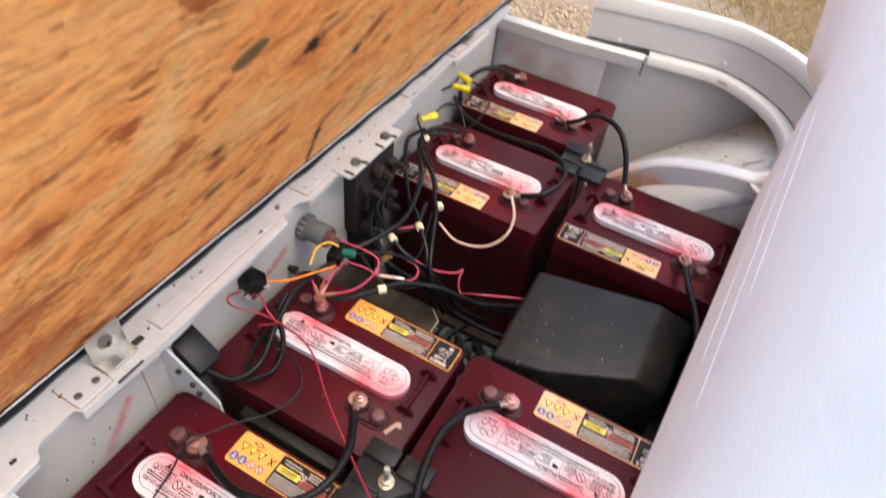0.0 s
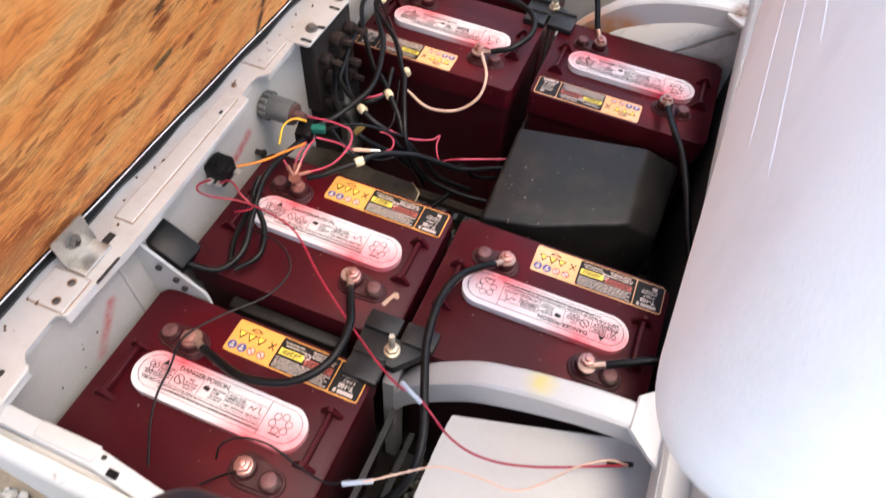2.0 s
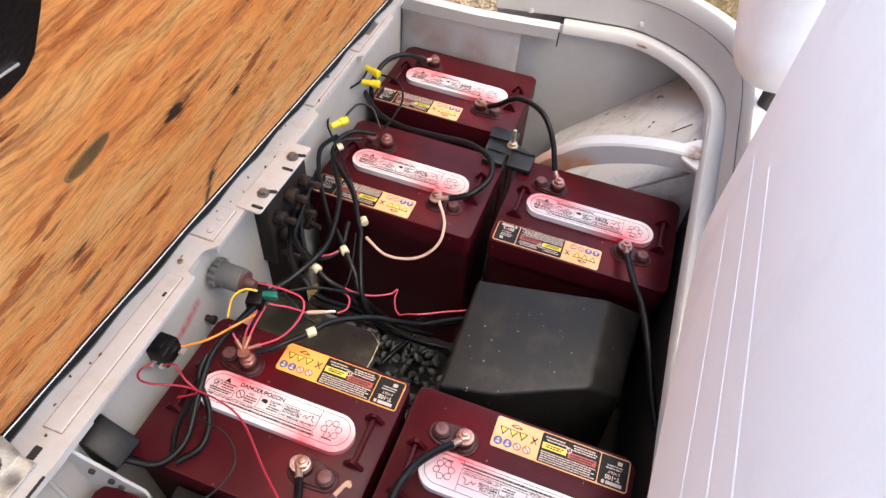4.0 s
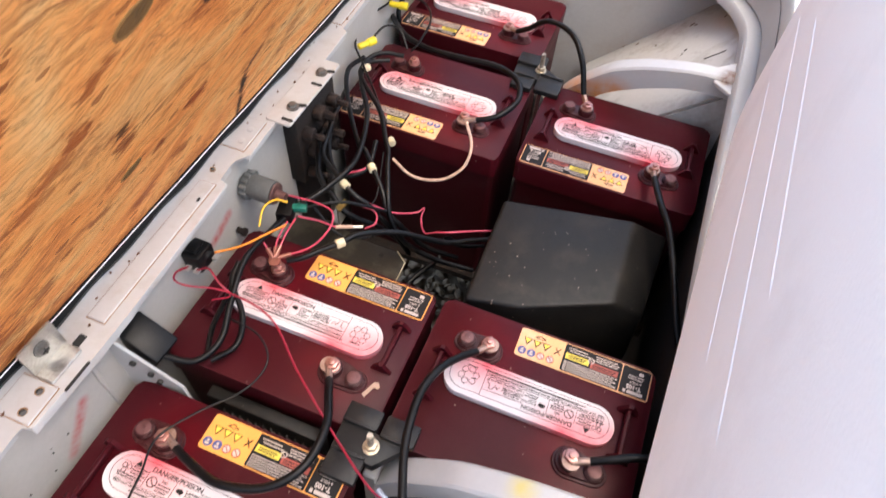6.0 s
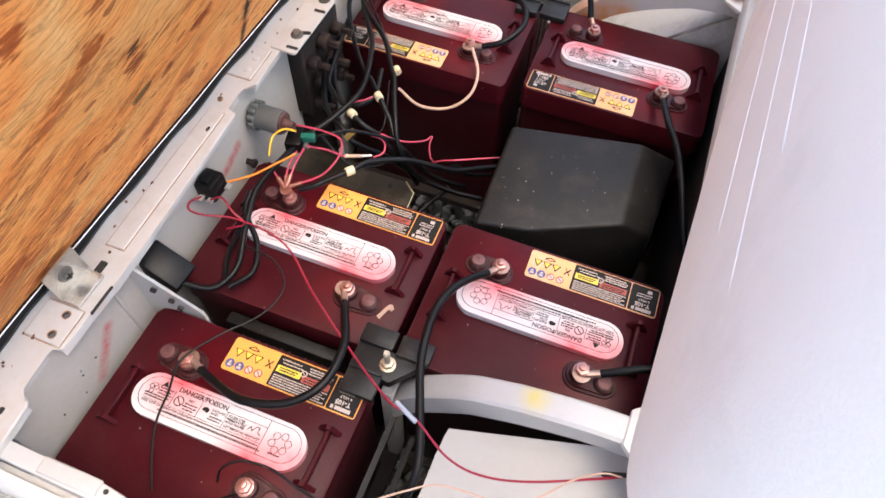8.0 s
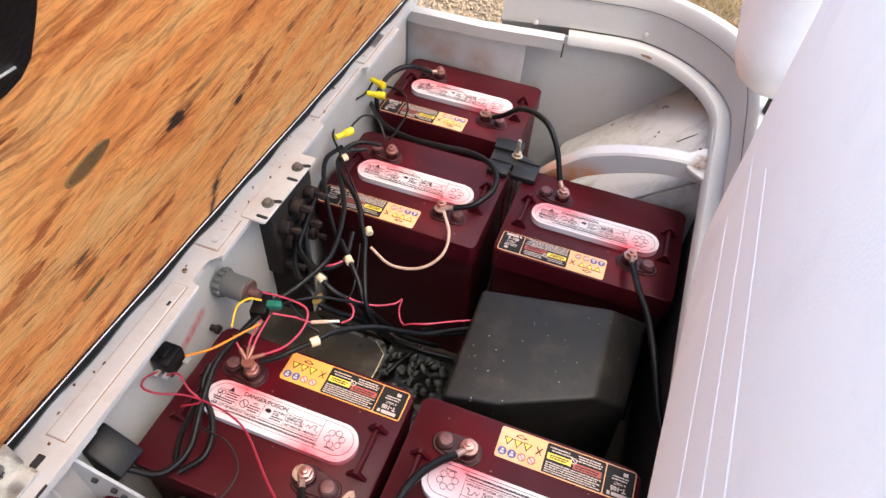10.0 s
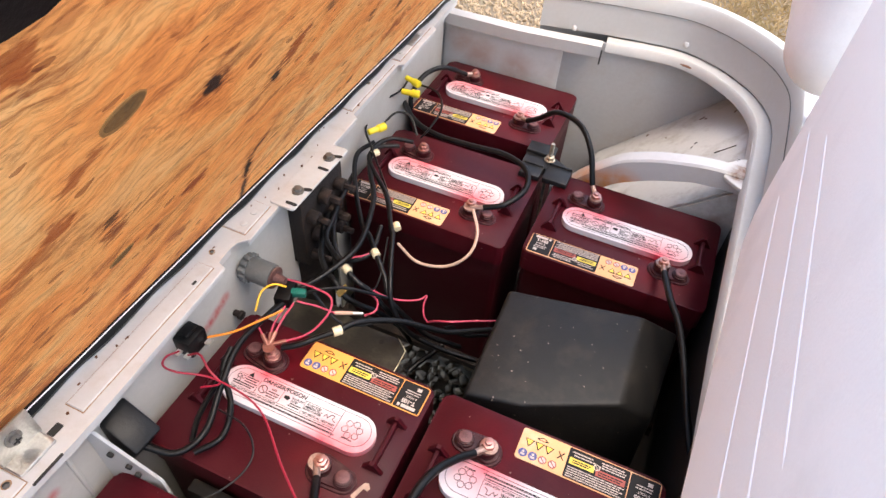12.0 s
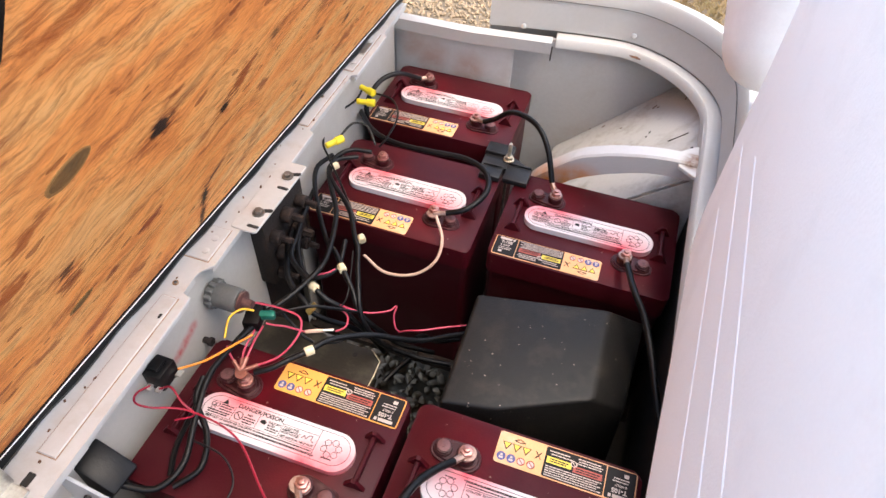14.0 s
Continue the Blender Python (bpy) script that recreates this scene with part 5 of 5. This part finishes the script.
block = empty("cable_clamp", pose(-0.226, -0.15, 0.636), "black rubber cable clamp by the white gusset", "clamp")
bm = bmesh.new()
box(bm, (-0.026, -0.014, -0.05), (0.022, 0.018, 0.014), 0.003)
bm.transform(pose(0, 0, 0, 0, 30, -4))
part("clamp_body", bm, BLACK, block)

mech = empty("direction_switch", pose(-0.232, 0.2, 0.62), "rusty direction switch with studs in the bay wall", "switch")
bm = bmesh.new()
box(bm, (-0.03, -0.04, -0.06), (0.004, 0.06, 0.055), 0.004)
part("mount_plate", bm, RUST_AND_SHADE, mech)
for y, z, r in ((-0.026, 0.025, 0.009), (0.005, 0.035, 0.011), (0.04, 0.03, 0.009), (-0.018, -0.012, 0.011), (0.022, -0.008, 0.012), (-0.028, -0.042, 0.008), (0.03, -0.04, 0.009)):
    bm = bmesh.new()
    cyl(bm, (0.005, y, z), r, 0.014, 14, (1, 0, 0), bevel=0.002)
    cyl(bm, (0.018, y, z), r * 0.5, 0.016, 6, (1, 0, 0), bevel=0.001)
    part("stud", bm, STUD_RUST, mech)

plate = tagged(part("cover_plate", prism(bmesh.new(), [(-0.245, 0.15), (-0.243, 0.052), (-0.07, 0.052), (-0.068, 0.11), (-0.069, 0.133), (-0.085, 0.147), (-0.15, 0.146), (-0.19, 0.16)], 0.494, 0.5, 0.0006), OLIVE), "dark olive plastic plate among the wires", "plate")
scuffed = tagged(part("spacer", box(bmesh.new(), (-0.17, -0.157, 0.34), (-0.035, -0.1435, 0.575), 0.002), BLACK_BOX), "scuffed black spacer between two batteries", "spacer")
bm = bmesh.new()
rng = random.Random(3)
for i in range(12):
    x = -0.155 + i * 0.0095
    box(bm, (x, -0.1585, 0.545), (x + 0.006, -0.1569, 0.5465), m=None)
    box(bm, (x + 0.002, -0.1585, 0.545), (x + 0.0032, -0.1569, 0.556 - 0.004 * rng.random()))
part("chalk_mark", bm, GREY_PLASTIC, scuffed)

# Highlight on the plate's edge, painted as a thin ivory strip.
bm = bmesh.new()
sweep(bm, [Vector(p) for p in ((-0.086, 0.1473, 0.5002), (-0.0688, 0.1332, 0.5002), (-0.0677, 0.11, 0.5002), (-0.069, 0.07, 0.5002))], 0.0007, 6)
part("edge_highlight", bm, IVORY, plate)
bm = bmesh.new()
cyl(bm, (-0.104, 0.132, 0.4985), 0.0035, 0.0018, 12)
part("hole", bm, DARK_HOLE, plate)

# scrap of paper on a lid, screw end in the bay wall
bm = bmesh.new()
prism(bm, [(-0.0025, -0.009), (0.002, -0.0095), (0.003, 0.004), (0.007, 0.0045), (0.0075, 0.008), (0.003, 0.011), (-0.0005, 0.0085), (-0.002, 0.003)], 0, 0.0007)
for v in bm.verts:
    v.co.z += 0.0022 * (v.co.y > 0.004)
bm.transform(pose(-0.009, -0.095, LID + 0.0003, 0, 0, -18))
tagged(part("paper_scrap", bm, SCRAP), "small torn beige scrap lying on a battery lid", "scrap")
bm = bmesh.new()
cyl(bm, (-0.25, 0.031, 0.6), 0.004, 0.012, 10, (1, 0, 0))
cyl(bm, (-0.238, 0.031, 0.6), 0.0058, 0.005, 8, (1, 0, 0), bevel=0.001)
tagged(part("wall_screw", bm, STUD_RUST), "dark rusty screw end in the bay wall", "screw")

# angle irons beside the trays
for x0, y0, y1, z in ((0.026, -0.36, -0.14, 0.5), (0.05, -0.36, -0.17, 0.46)):
    bm = bmesh.new()
    box(bm, (x0, y0, z - 0.03), (x0 + 0.003, y1, z))
    box(bm, (x0 + 0.003, y0, z - 0.003), (x0 + 0.0065, y1, z))
    tagged(part("angle_iron", bm, GREY_DARK), "grey angle iron beside a battery", "rail", "angle irons")


def connector(name, at, size, rot, mat_, label, bevel=0.002):
    bm = bmesh.new()
    box(bm, [-v / 2 for v in size], [v / 2 for v in size], bevel)
    bm.transform(pose(*at, *rot))
    return tagged(part(name, bm, mat_), label, "connector")


connector("connector", (-0.175, 0.066, 0.636), (0.018, 0.009, 0.009), (0, 0, 20), GREEN, "green plastic wire connector")
connector("spade_terminal", (-0.143, 0.108, 0.612), (0.009, 0.016, 0.003), (35, 0, -35), BRASS, "brass spade terminal hanging in the tangle", 0.001)
connector("connector", (-0.19, 0.062, 0.632), (0.019, 0.032, 0.016), (0, 0, 15), BLACK, "black block wire connector")
for at, rot in (((-0.24, 0.503, 0.657), -20), ((-0.232, 0.478, 0.652), 10), ((-0.23, 0.362, 0.657), 60)):
    bm = bmesh.new()
    cyl(bm, (-0.014, 0, 0), 0.0045, 0.017, 12, (1, 0, 0), bevel=0.001)
    cyl(bm, (0.002, 0, 0), 0.006, 0.013, 12, (1, 0, 0), bevel=0.001)
    bm.transform(pose(*at, 0, 0, rot))
    tagged(part("crimp_connector", bm, YELLOW_PLASTIC), "yellow crimp connector on a fuse lead", "connector", "yellow connectors")
for at, rot in (((-0.108, 0.039, 0.636), 48), ((-0.14, 0.248, 0.6), -50), ((-0.15, 0.1315, 0.6235), -25), ((-0.132, 0.172, 0.6225), -42), ((-0.218, 0.335, 0.637), 60)):
    bm = bmesh.new()
    cyl(bm, (-0.005, 0, 0), 0.0053, 0.01, 12, (1, 0, 0), bevel=0.0006)
    bm.transform(pose(*at, 0, 0, rot))
    tagged(part("cable_marker", bm, IVORY), "ivory marker sleeve on a black cable", "sleeve", "marker sleeves")
for at, rot in (((0.062, -0.203, 0.6565), -25), ((0.051, -0.286, 0.6425), 28)):
    bm = bmesh.new()
    cyl(bm, (-0.013, 0, 0), 0.0023, 0.026, 10, (1, 0, 0), bevel=0.0008)
    bm.transform(pose(*at, 0, 0, rot))
    tagged(part("splice", bm, PALE_BLUE), "pale blue butt splice on a thin wire", "splice", "butt splices")

bm = bmesh.new()
axis = Vector((0.021, 0.014, -0.005)).normalized()
cyl(bm, (-0.138, 0.079, 0.605), 0.0024, 0.022, 10, axis, bevel=0.0008)
sleeve = tagged(part("splice", bm, SCRAP), "yellowed clear sleeve over a thin red wire", "splice", "butt splices")
bm = bmesh.new()
cyl(bm, Vector((-0.138, 0.079, 0.605)) + 0.022 * axis, 0.0019, 0.012, 10, axis)
part("crimp", bm, STEEL, sleeve)

# ---- wires ----
def wire(name, points, r, mat_, label, category="cable", group="", ring=False):
    bm = bmesh.new()
    line = smooth_line(points, 7)
    sweep(bm, line, r, 10 if r > 0.003 else 7)
    w = tagged(part(name, bm, mat_), label, category, group)
    if ring:
        p, d = line[0], (line[4] - line[0]).normalized()
        bm = bmesh.new()
        cyl(bm, p, 0.0024, 0.014, 8, d)
        cyl(bm, p - 0.004 * d, 0.0062, 0.0016, 12)
        part("ring_terminal", bm, COPPER, w)
    if r > 0.004:
        for p, q in ((line[0], line[3]),) + (((line[-1], line[-4]),) if name == "battery_cable" and abs(line[-1].z - LID - 0.018) < 0.0015 else ()):
            d = (q - p).normalized()
            bm = bmesh.new()
            cyl(bm, p - 0.002 * d, r * 0.85, 0.017, 10, d, bevel=0.0008)
            flat = p - 0.018 * Vector((d.x, d.y, 0)).normalized()
            cyl(bm, (flat.x, flat.y, LID + 0.0142), 0.009, 0.0022, 14)
            sweep(bm, [Vector((flat.x, flat.y, LID + 0.0153)), p], 0.0038, 8)
            part("lug", bm, LUG, w)
    return w


wire("battery_cable", [(-0.143, -0.225, 0.618), (-0.124, -0.232, 0.626), (-0.085, -0.241, 0.635), (-0.044, -0.23, 0.64), (-0.02, -0.202, 0.645), (-0.019, -0.162, 0.645), (-0.037, -0.125, 0.631), (-0.0465, -0.108, 0.618)], 0.0042, BLACK, "thick black battery cable between terminals", "cable", "battery cables")
wire("battery_cable", [(0.08, -0.02, 0.619), (0.067, -0.039, 0.63), (0.054, -0.068, 0.644), (0.048, -0.101, 0.647), (0.054, -0.147, 0.645), (0.069, -0.188, 0.64), (0.082, -0.22, 0.632), (0.087, -0.248, 0.622), (0.08, -0.271, 0.605), (0.062, -0.288, 0.58)], 0.0042, BLACK, "thick black battery cable between terminals", "cable", "battery cables")
wire("battery_cable", [(0.219, -0.087, 0.619), (0.238, -0.08, 0.626), (0.263, -0.07, 0.63), (0.301, -0.062, 0.62)], 0.0042, BLACK, "thick black battery cable between terminals", "cable", "battery cables")
wire("battery_cable", [(0.2085, 0.313, 0.618), (0.222, 0.259, 0.63), (0.238, 0.226, 0.628), (0.254, 0.179, 0.62), (0.273, 0.123, 0.6), (0.295, 0.085, 0.57)], 0.0042, BLACK, "thick black battery cable between terminals", "cable", "battery cables")
wire("battery_cable", [(0.082, 0.43, 0.624), (0.065, 0.453, 0.662), (0.038, 0.482, 0.68), (-0.004, 0.516, 0.668), (-0.036, 0.536, 0.634), (-0.0545, 0.545, 0.618)], 0.0042, BLACK, "thick black battery cable between terminals", "cable", "battery cables")
wire("battery_cable", [(-0.043, 0.319, 0.618), (-0.016, 0.329, 0.627), (0.001, 0.363, 0.635), (-0.011, 0.4, 0.638), (-0.048, 0.419, 0.638), (-0.102, 0.421, 0.634), (-0.158, 0.425, 0.63), (-0.209, 0.449, 0.625), (-0.267, 0.526, 0.6)], 0.0042, BLACK, "thick black battery cable between terminals", "cable", "battery cables")
wire("battery_cable", [(-0.194, 0.625, 0.618), (-0.222, 0.593, 0.64), (-0.244, 0.561, 0.637), (-0.249, 0.52, 0.62), (-0.243, 0.509, 0.59)], 0.0042, BLACK, "thick black battery cable between terminals", "cable", "battery cables")
wire("battery_cable", [(-0.183, 0.061, 0.63), (-0.189, 0.01, 0.638), (-0.19, -0.029, 0.64), (-0.179, -0.074, 0.632), (-0.168, -0.114, 0.622), (-0.18, -0.143, 0.618), (-0.211, -0.153, 0.625)], 0.0034, BLACK, "black power cable in the wiring tangle", "cable", "harness cables")
wire("wire", [(-0.192, 0.05, 0.625), (-0.196, -0.008, 0.63), (-0.191, -0.056, 0.625), (-0.187, -0.1, 0.618), (-0.179, -0.125, 0.61)], 0.003, BLACK, "black wire in the wiring tangle", "wire", "black wires")
wire("wire", [(-0.235, -0.062, 0.6475), (-0.238, -0.076, 0.654), (-0.231, -0.087, 0.658), (-0.216, -0.086, 0.655), (-0.183, -0.072, 0.645), (-0.127, -0.079, 0.64), (-0.072, -0.121, 0.64), (-0.005, -0.168, 0.645), (0.044, -0.199, 0.655), (0.071, -0.205, 0.655), (0.108, -0.224, 0.648), (0.141, -0.226, 0.64), (0.184, -0.214, 0.636), (0.255, -0.182, 0.634)], 0.0011, RED_WIRE, "long thin red wire lying over the batteries", "wire", "red wires")
wire("wire", [(-0.224, -0.062, 0.6475), (-0.209, -0.06, 0.656), (-0.193, -0.068, 0.65), (-0.179, -0.072, 0.64), (-0.196, -0.082, 0.635)], 0.0011, RED_WIRE, "long thin red wire lying over the batteries", "wire", "red wires")
wire("wire", [(-0.216, -0.039, 0.655), (-0.196, -0.021, 0.655), (-0.182, 0.008, 0.65), (-0.172, 0.031, 0.645)], 0.0013, ORANGE_WIRE, "orange wire from the wall switch", "wire")
wire("wire", [(-0.195, 0.014, 0.65), (-0.199, 0.033, 0.66), (-0.192, 0.047, 0.662), (-0.182, 0.055, 0.655)], 0.0012, AMBER, "short yellow wire loop", "wire")
wire("wire", [(-0.164, -0.003, 0.63), (-0.136, 0.021, 0.635), (-0.125, 0.047, 0.645), (-0.131, 0.066, 0.65), (-0.154, 0.071, 0.65), (-0.189, 0.072, 0.645), (-0.215, 0.066, 0.645)], 0.0012, PINK_WIRE, "thin faded red wire", "wire", "thin red wires", ring=True)
wire("wire", [(-0.167, -0.006, 0.63), (-0.175, 0.015, 0.635), (-0.181, 0.046, 0.63)], 0.0012, PINK_WIRE, "thin faded red wire", "wire", "thin red wires", ring=True)
wire("wire", [(-0.167, -0.004, 0.63), (-0.168, 0.022, 0.64), (-0.175, 0.054, 0.63)], 0.0012, PINK_WIRE, "thin faded red wire", "wire", "thin red wires", ring=True)
wire("wire", [(-0.168, -0.007, 0.63), (-0.186, 0.005, 0.635), (-0.198, 0.016, 0.63)], 0.0012, PINK_WIRE, "thin faded red wire", "wire", "thin red wires", ring=True)
wire("wire", [(-0.047, 0.15, 0.556), (-0.034, 0.148, 0.568), (-0.016, 0.15, 0.575), (0.008, 0.17, 0.567), (0.04, 0.192, 0.56)], 0.0012, PINK_WIRE, "thin faded red wire", "wire", "thin red wires")
wire("wire", [(-0.137, 0.246, 0.57), (-0.1, 0.231, 0.565), (-0.06, 0.237, 0.57), (-0.035, 0.253, 0.59), (-0.034, 0.277, 0.61), (-0.051, 0.299, 0.628)], 0.0021, TAN_WIRE, "pale pinkish lead hanging from a battery terminal", "wire")
wire("wire", [(-0.125, -0.336, 0.612), (-0.14, -0.308, 0.622), (-0.15, -0.283, 0.626), (-0.153, -0.258, 0.63), (-0.161, -0.226, 0.628), (-0.144, -0.191, 0.625), (-0.115, -0.153, 0.625), (-0.108, -0.12, 0.63), (-0.13, -0.099, 0.635), (-0.164, -0.096, 0.64)], 0.0011, BLACK, "thin black wire over a battery", "wire", "thin black wires")
wire("wire", [(-0.076, -0.332, 0.612), (-0.063, -0.32, 0.616), (-0.051, -0.313, 0.622)], 0.0011, BLACK, "thin black wire over a battery", "wire", "thin black wires")
wire("wire", [(-0.072, -0.31, 0.622), (-0.071, -0.3, 0.632), (-0.057, -0.289, 0.636), (-0.032, -0.285, 0.634), (-0.001, -0.291, 0.632), (0.028, -0.294, 0.634), (0.045, -0.285, 0.64)], 0.0011, BLACK, "thin black wire over a battery", "wire", "thin black wires")
wire("wire", [(0.043, -0.291, 0.64), (0.062, -0.28, 0.645), (0.085, -0.262, 0.642), (0.109, -0.247, 0.64), (0.143, -0.242, 0.637), (0.171, -0.24, 0.634), (0.193, -0.224, 0.634), (0.215, -0.202, 0.64), (0.238, -0.187, 0.642), (0.256, -0.182, 0.636)], 0.0009, TAN_WIRE, "thin pale wire crossing the white panel", "wire")
wire("wire", [(-0.249, 0.505, 0.655), (-0.25, 0.477, 0.65), (-0.267, 0.432, 0.645), (-0.254, 0.373, 0.645), (-0.23, 0.342, 0.643), (-0.188, 0.297, 0.635), (-0.151, 0.257, 0.62)], 0.0017, BLACK, "thin black fuse lead", "wire", "fuse leads")
wire("wire", [(-0.241, 0.509, 0.65), (-0.196, 0.497, 0.655), (-0.17, 0.459, 0.655), (-0.17, 0.417, 0.645), (-0.178, 0.402, 0.634)], 0.0017, BLACK, "thin black fuse lead", "wire", "fuse leads")
wire("wire", [(-0.233, 0.384, 0.65), (-0.225, 0.416, 0.655), (-0.205, 0.423, 0.65), (-0.185, 0.405, 0.634)], 0.0017, BLACK, "thin black fuse lead", "wire", "fuse leads")
wire("wire", [(-0.228, 0.256, 0.62), (-0.2, 0.184, 0.62), (-0.168, 0.15, 0.615), (-0.139, 0.17, 0.62), (-0.145, 0.212, 0.63)], 0.0032, BLACK, "black wire in the wiring tangle", "wire", "black wires")
wire("wire", [(-0.195, -0.031, 0.64), (-0.189, -0.055, 0.635), (-0.163, -0.08, 0.625), (-0.151, -0.111, 0.62), (-0.167, -0.135, 0.615)], 0.0032, BLACK, "black wire in the wiring tangle", "wire", "black wires")
wire("battery_cable", [(-0.184, 0.39, 0.632), (-0.213, 0.378, 0.636), (-0.226, 0.35, 0.636), (-0.216, 0.313, 0.634), (-0.18, 0.258, 0.634), (-0.164, 0.219, 0.636), (-0.154, 0.186, 0.638), (-0.15, 0.162, 0.638), (-0.152, 0.139, 0.638), (-0.164, 0.101, 0.636), (-0.18, 0.072, 0.632)], 0.0036, BLACK, "black power cable in the wiring tangle", "cable", "harness cables")
wire("battery_cable", [(-0.2, 0.374, 0.63), (-0.222, 0.352, 0.634), (-0.219, 0.318, 0.636), (-0.166, 0.267, 0.632), (-0.135, 0.22, 0.628), (-0.126, 0.208, 0.626), (-0.115, 0.182, 0.62), (-0.101, 0.152, 0.61), (-0.091, 0.134, 0.595), (-0.079, 0.129, 0.57), (-0.068, 0.142, 0.53), (-0.052, 0.165, 0.49)], 0.0034, BLACK, "black power cable in the wiring tangle", "cable", "harness cables")
wire("battery_cable", [(-0.234, 0.36, 0.634), (-0.24, 0.32, 0.636), (-0.213, 0.266, 0.632), (-0.167, 0.203, 0.628), (-0.152, 0.193, 0.627), (-0.131, 0.172, 0.622), (-0.109, 0.152, 0.61), (-0.095, 0.136, 0.595), (-0.081, 0.135, 0.58), (-0.068, 0.146, 0.55), (-0.051, 0.163, 0.51), (-0.01, 0.185, 0.48)], 0.0034, BLACK, "black power cable in the wiring tangle", "cable", "harness cables")
wire("battery_cable", [(-0.228, 0.287, 0.628), (-0.217, 0.236, 0.63), (-0.206, 0.193, 0.63), (-0.197, 0.163, 0.63), (-0.177, 0.146, 0.628), (-0.158, 0.136, 0.626), (-0.148, 0.13, 0.622), (-0.13, 0.125, 0.615), (-0.115, 0.127, 0.605), (-0.098, 0.128, 0.585), (-0.088, 0.135, 0.56), (-0.07, 0.15, 0.5)], 0.0034, BLACK, "black power cable in the wiring tangle", "cable", "harness cables")
wire("battery_cable", [(-0.23, 0.251, 0.618), (-0.222, 0.204, 0.618), (-0.208, 0.17, 0.618), (-0.194, 0.144, 0.614), (-0.178, 0.129, 0.61), (-0.161, 0.121, 0.604), (-0.146, 0.114, 0.595), (-0.129, 0.12, 0.58), (-0.107, 0.133, 0.56), (-0.087, 0.147, 0.53), (-0.062, 0.153, 0.51), (-0.028, 0.163, 0.49), (0.018, 0.174, 0.48)], 0.0037, BLACK, "black power cable in the wiring tangle", "cable", "harness cables")
wire("battery_cable", [(-0.154, -0.002, 0.628), (-0.138, 0.007, 0.632), (-0.124, 0.022, 0.634), (-0.108, 0.039, 0.636), (-0.099, 0.056, 0.634), (-0.086, 0.074, 0.626), (-0.061, 0.099, 0.61), (-0.035, 0.121, 0.586), (-0.013, 0.142, 0.565), (0.016, 0.172, 0.55), (0.045, 0.192, 0.545)], 0.0036, BLACK, "black power cable in the wiring tangle", "cable", "harness cables")
wire("battery_cable", [(-0.036, 0.188, 0.466), (-0.044, 0.174, 0.46), (-0.055, 0.156, 0.455), (-0.065, 0.135, 0.45)], 0.004, BLACK, "cut-off black hose end under the wiring", "hose")
wire("wire", [(-0.168, 0.071, 0.635), (-0.153, 0.084, 0.635), (-0.135, 0.1, 0.63), (-0.117, 0.112, 0.62), (-0.094, 0.131, 0.6)], 0.002, BLACK, "black wire in the wiring tangle", "wire", "black wires")
wire("wire", [(-0.13, 0.202, 0.625), (-0.116, 0.159, 0.615), (-0.111, 0.136, 0.61), (-0.112, 0.122, 0.612)], 0.0012, BLACK, "black wire in the wiring tangle", "wire", "black wires")
wire("wire", [(-0.166, 0.082, 0.625), (-0.155, 0.079, 0.615), (-0.139, 0.074, 0.605), (-0.124, 0.072, 0.6)], 0.0018, BLACK, "black wire in the wiring tangle", "wire", "black wires")
wire("wire", [(-0.104, 0.062, 0.62), (-0.094, 0.074, 0.612), (-0.082, 0.086, 0.612)], 0.0011, BLACK, "black wire in the wiring tangle", "wire", "black wires")
wire("wire", [(-0.02, 0.14, 0.57), (-0.016, 0.16, 0.55), (-0.006, 0.177, 0.52), (0.02, 0.205, 0.5)], 0.003, BLACK, "black wire in the wiring tangle", "wire", "black wires")
wire("wire", [(-0.114, 0.127, 0.61), (-0.1, 0.132, 0.6), (-0.082, 0.142, 0.59), (-0.064, 0.159, 0.582), (-0.057, 0.167, 0.585), (-0.057, 0.158, 0.576), (-0.052, 0.15, 0.565), (-0.047, 0.151, 0.555)], 0.0012, PINK_WIRE, "thin faded red wire", "wire", "thin red wires")
wire("wire", [(-0.107, 0.096, 0.598), (-0.098, 0.106, 0.6), (-0.102, 0.12, 0.6), (-0.111, 0.124, 0.603), (-0.121, 0.121, 0.606)], 0.0012, PINK_WIRE, "thin faded red wire", "wire", "thin red wires")
wire("wire", [(-0.175, 0.06, 0.628), (-0.167, 0.063, 0.625), (-0.154, 0.069, 0.62), (-0.137, 0.079, 0.605)], 0.0012, PINK_WIRE, "thin faded red wire", "wire", "thin red wires")
wire("wire", [(-0.155, 0.14, 0.632), (-0.151, 0.147, 0.63), (-0.141, 0.152, 0.632), (-0.136, 0.162, 0.63)], 0.0012, PINK_WIRE, "thin faded red wire", "wire", "thin red wires")
